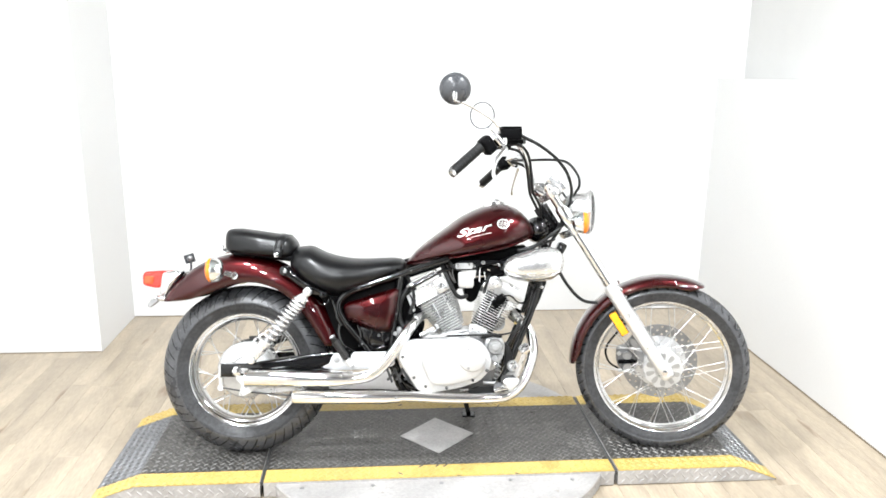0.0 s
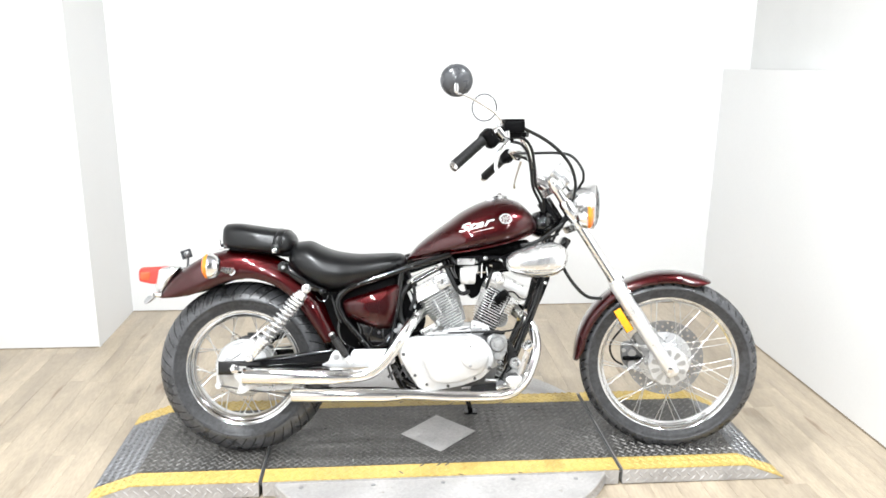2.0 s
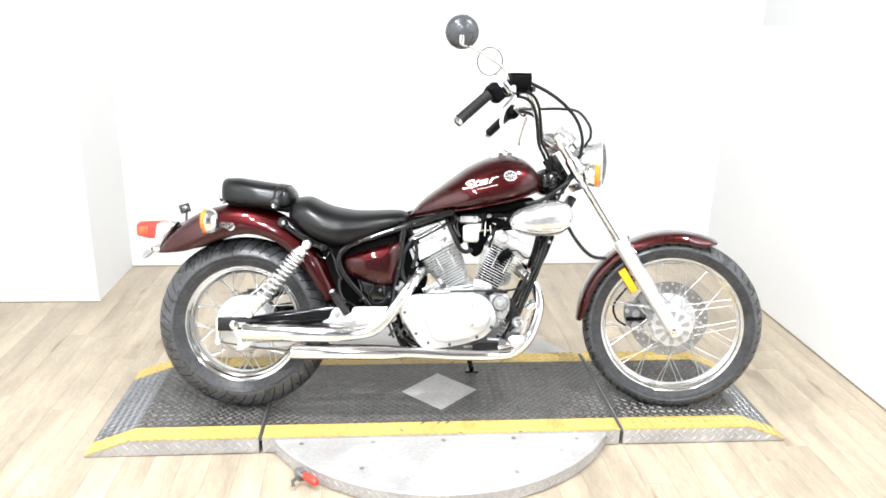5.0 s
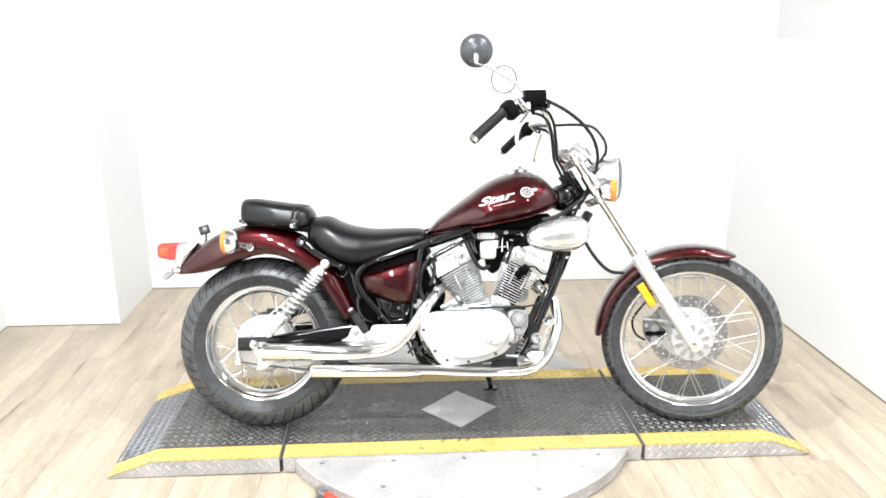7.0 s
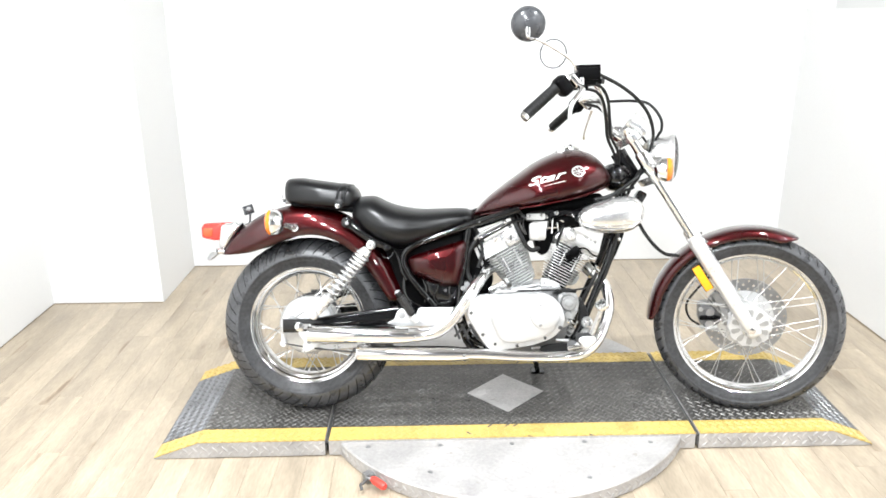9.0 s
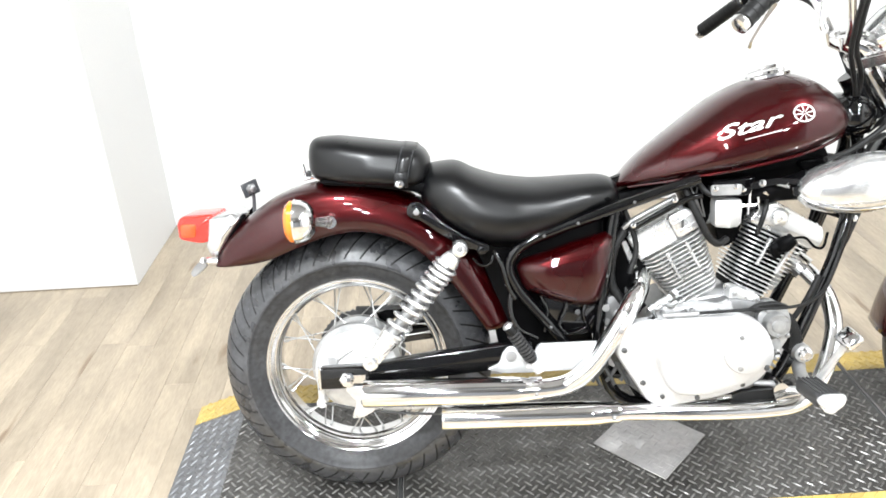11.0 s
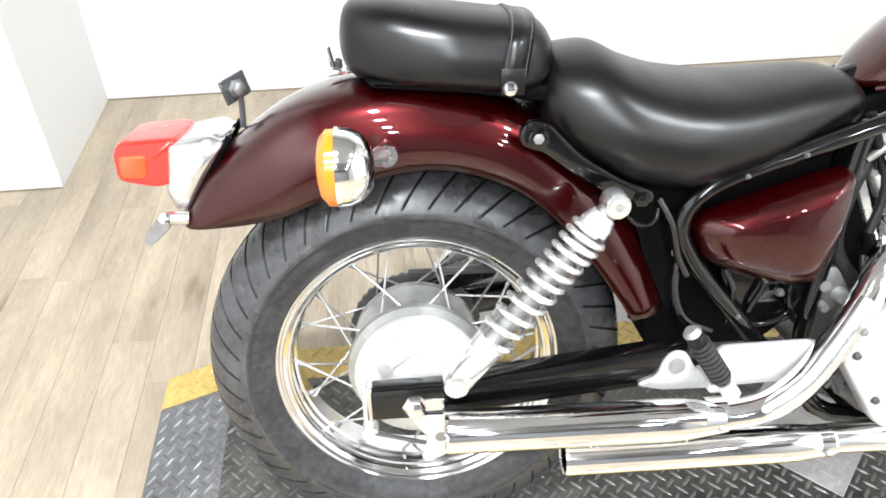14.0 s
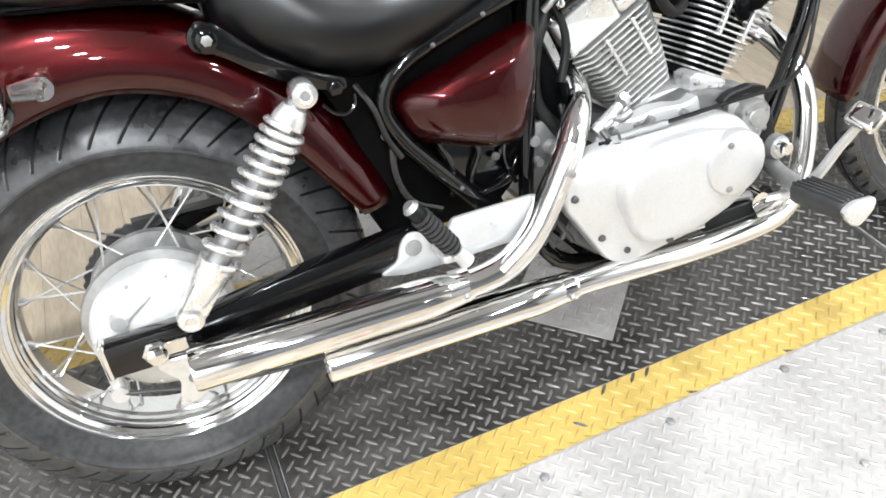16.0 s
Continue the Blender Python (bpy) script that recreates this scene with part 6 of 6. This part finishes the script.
for d, r, nm in ((0.045, 0.025, "upper_clamp"), (0.195, 0.024, "lower_clamp")):
    c = fork_at(d, 0)
    poly = rounded([(-0.012, -0.12), (0.03, -0.118), (0.045, 0), (0.03, 0.118), (-0.012, 0.12), (-0.06, 0.03), (-0.06, -0.03)], 0.02, 3)
    bm = bmesh.new()
    lo = [bm.verts.new((x, yy, -0.013)) for x, yy in poly]
    f = bm.faces.new(lo)
    ext = bmesh.ops.extrude_face_region(bm, geom=[f])
    bmesh.ops.translate(bm, verts=[g for g in ext["geom"] if isinstance(g, bmesh.types.BMVert)], vec=(0, 0, 0.026))
    bmesh.ops.bevel(bm, geom=list(bm.edges), offset=0.004, segments=2, affect="EDGES")
    bmesh.ops.transform(bm, matrix=Matrix.Translation(c) @ pose(0, 0, 0, 0, -RAKE, 0), verts=bm.verts)
    part(nm, bm, SPRING, bike, "chrome fork clamp", m=S)
for s in (-1, 1):
    bolt("fork_cap", fork_at(0.025, s * 0.078), AXIS, 0.013, 0.014, bike, CHROME, m=S)

# front fender
ca, cl = [], []
for k in range(15):
    a = radians(66 + (178 - 66) * k / 14)
    ca.append((FRONT_AXLE.x + 0.333 * math.cos(a), FRONT_AXLE.z + 0.333 * math.sin(a)))
    rl = 0.298 + (0.025 if k == 0 else 0) + (0.016 if k == 14 else 0)
    cl.append((FRONT_AXLE.x + rl * math.cos(a + (0.02 if k == 0 else 0)), FRONT_AXLE.z + rl * math.sin(a + (0.02 if k == 0 else 0))))
ff = fender("front_fender", ca, cl, 0.062, 0.0025, BURGUNDY, "burgundy front fender", m=S, arch=0.7, n=3)

# headlight
HL = Vector((0.481, 0, 0.864))
hl = part("headlight", moved(lathe([(0.01, -0.085), (0.035, -0.082), (0.062, -0.062), (0.076, -0.03), (0.081, 0.0), (0.084, 0.004), (0.084, 0.016), (0.078, 0.020)], 44, "x"), Matrix.Translation(HL)), SPRING, bike, "round chrome headlight", m=S)
part("lens", moved(lathe([(0.078, 0.017), (0.07, 0.026), (0.045, 0.034), (0.002, 0.038)], 40, "x"), Matrix.Translation(HL)), CLEAR, hl, "clear headlight glass")
part("reflector_bowl", moved(lathe([(0.076, 0.014), (0.06, -0.01), (0.03, -0.035), (0.002, -0.04)], 36, "x"), Matrix.Translation(HL)), MIRRORGLASS, hl)
for s in (-1, 1):
    part("headlight_ear", tube([fork_at(0.13, s * 0.078), HL + Vector((-0.02, s * 0.075, 0))], 0.009, 10), CHROME, hl)
    signal("front_turn_signal", HL + Vector((-0.014, s * 0.16, -0.027)), 0.038, 0.034, 1, HL + Vector((-0.05, s * 0.09, -0.025)), m=S)

# speedometer
SP = Vector((0.368, 0, 0.974))
spm = Matrix.Translation(SP) @ pose(0, 0, 0, 0, -52, 0) @ Matrix.Diagonal((0.8, 0.8, 0.9, 1))
sp = part("speedometer", moved(lathe([(0.018, -0.06), (0.042, -0.055), (0.047, -0.03), (0.047, 0.012), (0.05, 0.014), (0.05, 0.02), (0.046, 0.021), (0.045, 0.012)], 40, "z"), spm), SPRING, bike, "round chrome speedometer", m=S)
part("dial", moved(lathe([(0.045, 0.016), (0.001, 0.017)], 32, "z"), spm), DIAL, sp)
part("dial_glass", moved(lathe([(0.046, 0.019), (0.03, 0.022), (0.001, 0.023)], 32, "z"), spm), CLEAR, sp)
part("warning_light_panel", mesh_of(box(0.03, 0.09, 0.022, 0.006, 2, Matrix.Translation((0.318, 0, 0.958)))), CHROME, bike, "chrome warning light panel", m=S)

# handlebar: risers, bend, grips
BARS = {-1: [(0.046, -0.335, 1.014), (0.138, -0.270, 1.100), (0.175, -0.240, 1.127), (0.215, -0.200, 1.132), (0.247, -0.150, 1.105), (0.270, -0.120, 1.060), (0.285, -0.100, 0.997), (0.292, -0.070, 0.958), (0.292, -0.045, 0.948)],
        1: [(0.067, 0.402, 0.949), (0.153, 0.318, 1.024), (0.190, 0.262, 1.053), (0.225, 0.200, 1.062), (0.250, 0.155, 1.048), (0.272, 0.125, 1.020), (0.285, 0.100, 0.980), (0.292, 0.070, 0.955), (0.292, 0.045, 0.948)]}
for s in (-1, 1):
    b0 = fork_at(0.04, s * 0.05) - FO * 0.02
    part("riser", tube([b0, Vector((0.292, s * 0.05, 0.948)), Vector((0.288, s * 0.05, 0.962))], [0.019, 0.019, 0.016], 16), CHROME, bike, "chrome handlebar riser", m=S)
hb = part("handlebar", tube(BARS[-1] + BARS[1][::-1], 0.0112, 16, 6), CHROME, bike, "swept back chrome handlebar", m=S)
for s in (-1, 1):
    a, b, nxt = (Vector(q) for q in BARS[s][:3])
    g = part("grip", tube([a.lerp(b, t) for t in (0.0, 0.03, 0.08, 0.86, 0.92)], [0.0145, 0.0178, 0.0168, 0.0165, 0.0195], 18), RUBBER, hb, "black rubber grip")
    for k in range(7):
        c = a.lerp(b, 0.14 + 0.1 * k)
        part("grip_rib", tube([c, c + (b - a).normalized() * 0.003], 0.0176, 16), RUBBER, g)
    d = (a - b).normalized()
    part("bar_end", tube([a - d * 0.002, a + d * 0.003, a + d * 0.010, a + d * 0.014], [0.016, 0.0175, 0.0165, 0.009], 18), CHROME, hb, "chrome bar end")
    c = b.lerp(nxt, 0.35)
    q = (b - a).to_track_quat("Z", "Y").to_matrix().to_4x4()
    sw = part("switch_housing", moved(mesh_of(box(0.044, 0.05 if s > 0 else 0.062, 0.044, 0.012, 3)), Matrix.Translation(c + Vector((0, 0, 0 if s > 0 else -0.010))) @ q), BLACKSATIN, hb, "black switch housing")
    part("switch_button", moved(mesh_of(box(0.016, 0.008, 0.010, 0.002, 2)), Matrix.Translation(c) @ q @ Matrix.Translation((0, -0.026, 0.005))), RED_GRIP if s < 0 else BLACKSATIN, sw, "red stop switch" if s < 0 else "")
    part("switch_seam", tube([c + q.to_3x3() @ Vector((0.0235 * math.cos(w), 0.0255 * math.sin(w), 0)) for w in (0.3, 1.2, 2.2, 3.0)], 0.0012, 5, 3), RUBBER, sw)
    # lever and perch
    l0 = nxt + Vector((0.025, 0, -0.028))
    part("lever_perch", tube([nxt, l0], [0.017, 0.014], 12), CHROME, hb)
    low = [(0.211, -0.275, 1.085), (0.184, -0.30, 1.050), (0.176, -0.31, 1.012), (0.181, -0.312, 0.994)] if s < 0 else [(0.222, 0.300, 1.015), (0.206, 0.350, 0.970), (0.192, 0.395, 0.925), (0.190, 0.415, 0.903)]
    part("brake_lever" if s < 0 else "clutch_lever", tube([l0] + [Vector(w) for w in low], [0.011, 0.0095, 0.007, 0.0058, 0.0075] if s < 0 else [0.009, 0.0075, 0.005, 0.0042, 0.006], 10, 5), CHROME, hb, "polished lever")
# brake fluid reservoir on the right
rm = Matrix.Translation((0.222, -0.205, 1.143)) @ pose(0, 0, 0, 0, 0, 20)
rs = part("brake_reservoir", moved(mesh_of(slab([(-0.030, -0.026), (0.034, -0.026), (0.036, 0.012), (-0.034, 0.012), (-0.036, -0.012)], -0.028, 0.028, 0.004, 2)), rm), BLACKSATIN, hb, "black brake fluid reservoir")
part("master_cylinder", tube([(0.196, -0.222, 1.118), (0.222, -0.205, 1.112), (0.262, -0.185, 1.112)], [0.016, 0.017, 0.010], 14, 3), BLACKSATIN, rs, "black brake master cylinder")
part("reservoir_neck", moved(mesh_of(slab(rounded([(-0.022, -0.040), (0.024, -0.040), (0.028, -0.024), (-0.028, -0.024)], 0.004, 2), -0.02, 0.02, 0.002, 1)), rm), BLACKSATIN, rs)
part("banjo_bolt", tube([(0.258, -0.188, 1.112), (0.272, -0.182, 1.112)], 0.009, 6), DARKSTEEL, rs)
part("brake_switch", moved(mesh_of(box(0.026, 0.018, 0.014, 0.003, 1)), Matrix.Translation((0.214, -0.222, 1.094))), BLACKSATIN, rs, "small black brake switch")
part("lever_pivot", tube([(0.206, -0.232, 1.124), (0.206, -0.232, 1.098)], 0.0095, 14), CHROME, rs)
part("reservoir_lid", moved(mesh_of(box(0.066, 0.055, 0.007, 0.002, 2)), rm @ Matrix.Translation((0.001, 0, 0.0155))), BLACKSATIN, rs)

# mirrors, both twisted on their stems
def mirror(name, stem, c, face, r, label):
    c, face = Vector(c), Vector(face).normalized()
    q = face.to_track_quat("Z", "Y").to_matrix().to_4x4()
    m = Matrix.Translation(c) @ q
    ob = part(name, moved(lathe([(0.002, -0.026), (r * 0.35, -0.0245), (r * 0.7, -0.018), (r * 0.93, -0.008), (r, 0.0), (r, 0.005), (r * 0.95, 0.006)], 40, "z"), m), GREYCAP, hb, label)
    part("mirror_glass", moved(lathe([(r * 0.95, 0.0064), (0.001, 0.0072)], 40, "z"), m), MIRRORGLASS, ob, "mirror glass")
    part("mirror_ring", moved(lathe([(r * 0.945, 0.0045), (r * 1.03, 0.0045), (r * 1.03, 0.008), (r * 0.945, 0.008)], 40, "z", True), m), GREYCAP, ob)
    back = c - face * 0.02
    part("mirror_stem", tube(stem + [back + Vector((0, 0, -0.036)), back + Vector((0, 0, -0.008))], 0.0048, 10, 6), CHROME, ob, "chrome stem")
    part("ball_joint", tube([back + Vector((0, 0, -0.035)), back + Vector((0, 0, -0.01)) + face * 0.004], [0.007, 0.010], 12), CHROME, ob)


mirror("right_mirror", [(0.195, -0.22, 1.14), (0.172, -0.24, 1.178), (0.129, -0.265, 1.208), (0.075, -0.29, 1.238)], (0.050, -0.30, 1.282), (-0.1, 0.99, 0.1), 0.0505, "round dark grey mirror on a chrome stem")
mirror("left_mirror", [(0.195, 0.24, 1.06), (0.175, 0.255, 1.10), (0.13, 0.28, 1.15), (0.09, 0.30, 1.185)], (0.080, 0.30, 1.225), (-0.305, -0.952, -0.018), 0.0525, "round chrome mirror on a chrome stem")

# cables and hoses down from the bar
for nm, pts, r in (("brake_hose", [(0.255, -0.205, 1.135), (0.264, -0.2, 1.129), (0.322, -0.17, 1.098), (0.376, -0.14, 1.055), (0.414, -0.10, 1.004), (0.430, -0.08, 0.947), (0.426, -0.06, 0.899), (0.412, -0.05, 0.85), (0.39, -0.03, 0.80), (0.365, 0.0, 0.76)], 0.0058),
                   ("throttle_cable", [(0.165, -0.245, 1.10), (0.215, -0.22, 1.105), (0.259, -0.20, 1.098), (0.284, -0.18, 1.062), (0.292, -0.13, 0.997), (0.296, -0.10, 0.940), (0.322, -0.06, 0.880), (0.318, -0.05, 0.82), (0.30, -0.05, 0.77)], 0.0052),
                   ("throttle_cable", [(0.165, -0.245, 1.09), (0.21, -0.22, 1.09), (0.25, -0.20, 1.080), (0.273, -0.18, 1.045), (0.281, -0.13, 0.985), (0.287, -0.10, 0.930), (0.312, -0.06, 0.870), (0.325, -0.05, 0.80)], 0.0052),
                   ("clutch_cable", [(0.21, 0.20, 1.045), (0.25, 0.12, 1.047), (0.288, 0.05, 1.048), (0.358, 0.0, 1.049), (0.415, -0.03, 1.039), (0.453, -0.05, 0.993), (0.457, -0.05, 0.955), (0.445, -0.04, 0.932), (0.42, -0.045, 0.87), (0.38, -0.06, 0.80), (0.345, -0.06, 0.72)], 0.0050),
                   ("wiring", [(0.20, 0.21, 1.04), (0.26, 0.14, 1.02), (0.30, 0.07, 0.95), (0.33, 0.03, 0.87)], 0.006),
                   ("meter_cable", [(0.40, 0.0, 0.93), (0.44, 0.03, 0.87), (0.46, 0.075, 0.80), (0.515, 0.082, 0.70), (0.60, 0.086, 0.55), (0.70, 0.086, 0.38)], 0.0042)):
    part(nm, tube(pts, r, 8, 6), RUBBER, bike, "black control cable", m=S)
for pts, r in (([(0.345, -0.07, 0.70), (0.40, -0.09, 0.60), (0.455, -0.085, 0.545), (0.51, -0.075, 0.535)], 0.0058),
               ([(0.22, -0.12, 0.72), (0.28, -0.10, 0.735), (0.35, -0.09, 0.78), (0.40, -0.06, 0.82)], 0.006), ([(0.24, -0.11, 0.71), (0.3, -0.09, 0.74), (0.36, -0.07, 0.76)], 0.005)):
    part("hose", tube(pts, r, 8, 6), RUBBER, bike, "black rubber hose")
part("horn_bracket", mesh_of(box(0.03, 0.05, 0.06, 0.006, 2, pose(0.385, -0.02, 0.72, 0, 30, 0))), BLACKGLOSS, bike)

# ---- floor planks, one by one in the booth, joined in the hall behind ----
rnd = random.Random(11)
PW, PL, SPLIT = 0.0915, 0.92, -2.62
shared = None
hall_v, hall_f = [], []
x = LEFT - 0.01
while x < 2.2:
    for near, far in ((FRONT, SPLIT), (SPLIT, BACK - 0.001)):
        if near == SPLIT and x > RIGHT - 0.03:
            continue
        y = near - rnd.uniform(0, PL)
        while y < far - 0.004:
            y0, y1 = max(y, near), min(y + PL, far)
            y += PL
            if y1 - y0 < 0.004:
                continue
            m = Matrix.Translation((x + PW / 2, (y0 + y1) / 2, -0.003)) @ pose(0, 0, 0, 0, 0, 180 * rnd.randint(0, 1)) @ Matrix.Diagonal((1, (y1 - y0) / PL, 1, 1))
            if near == FRONT:
                b = len(hall_v)
                hall_v += [(x + 0.0002, y0 + 0.0002, 0), (x + PW - 0.0002, y0 + 0.0002, 0), (x + PW - 0.0002, y1 - 0.0002, 0), (x + 0.0002, y1 - 0.0002, 0)]
                hall_v += [(p[0], p[1], -0.006) for p in hall_v[b:b + 4]]
                hall_f += [tuple(b + i for i in q) for q in ((0, 1, 2, 3), (4, 7, 6, 5), (0, 4, 5, 1), (1, 5, 6, 2), (2, 6, 7, 3), (3, 7, 4, 0))]
            elif shared is None:
                shared = part("plank", box(PW - 0.0004, PL - 0.0004, 0.006, 0.0005, 1), PLANK, floor, angle=20, m=m)
            else:
                twin(shared, m)
    x += PW
tagged(part("hall_planking", (hall_v, hall_f), PLANK, floor, angle=20), kind="stuff")
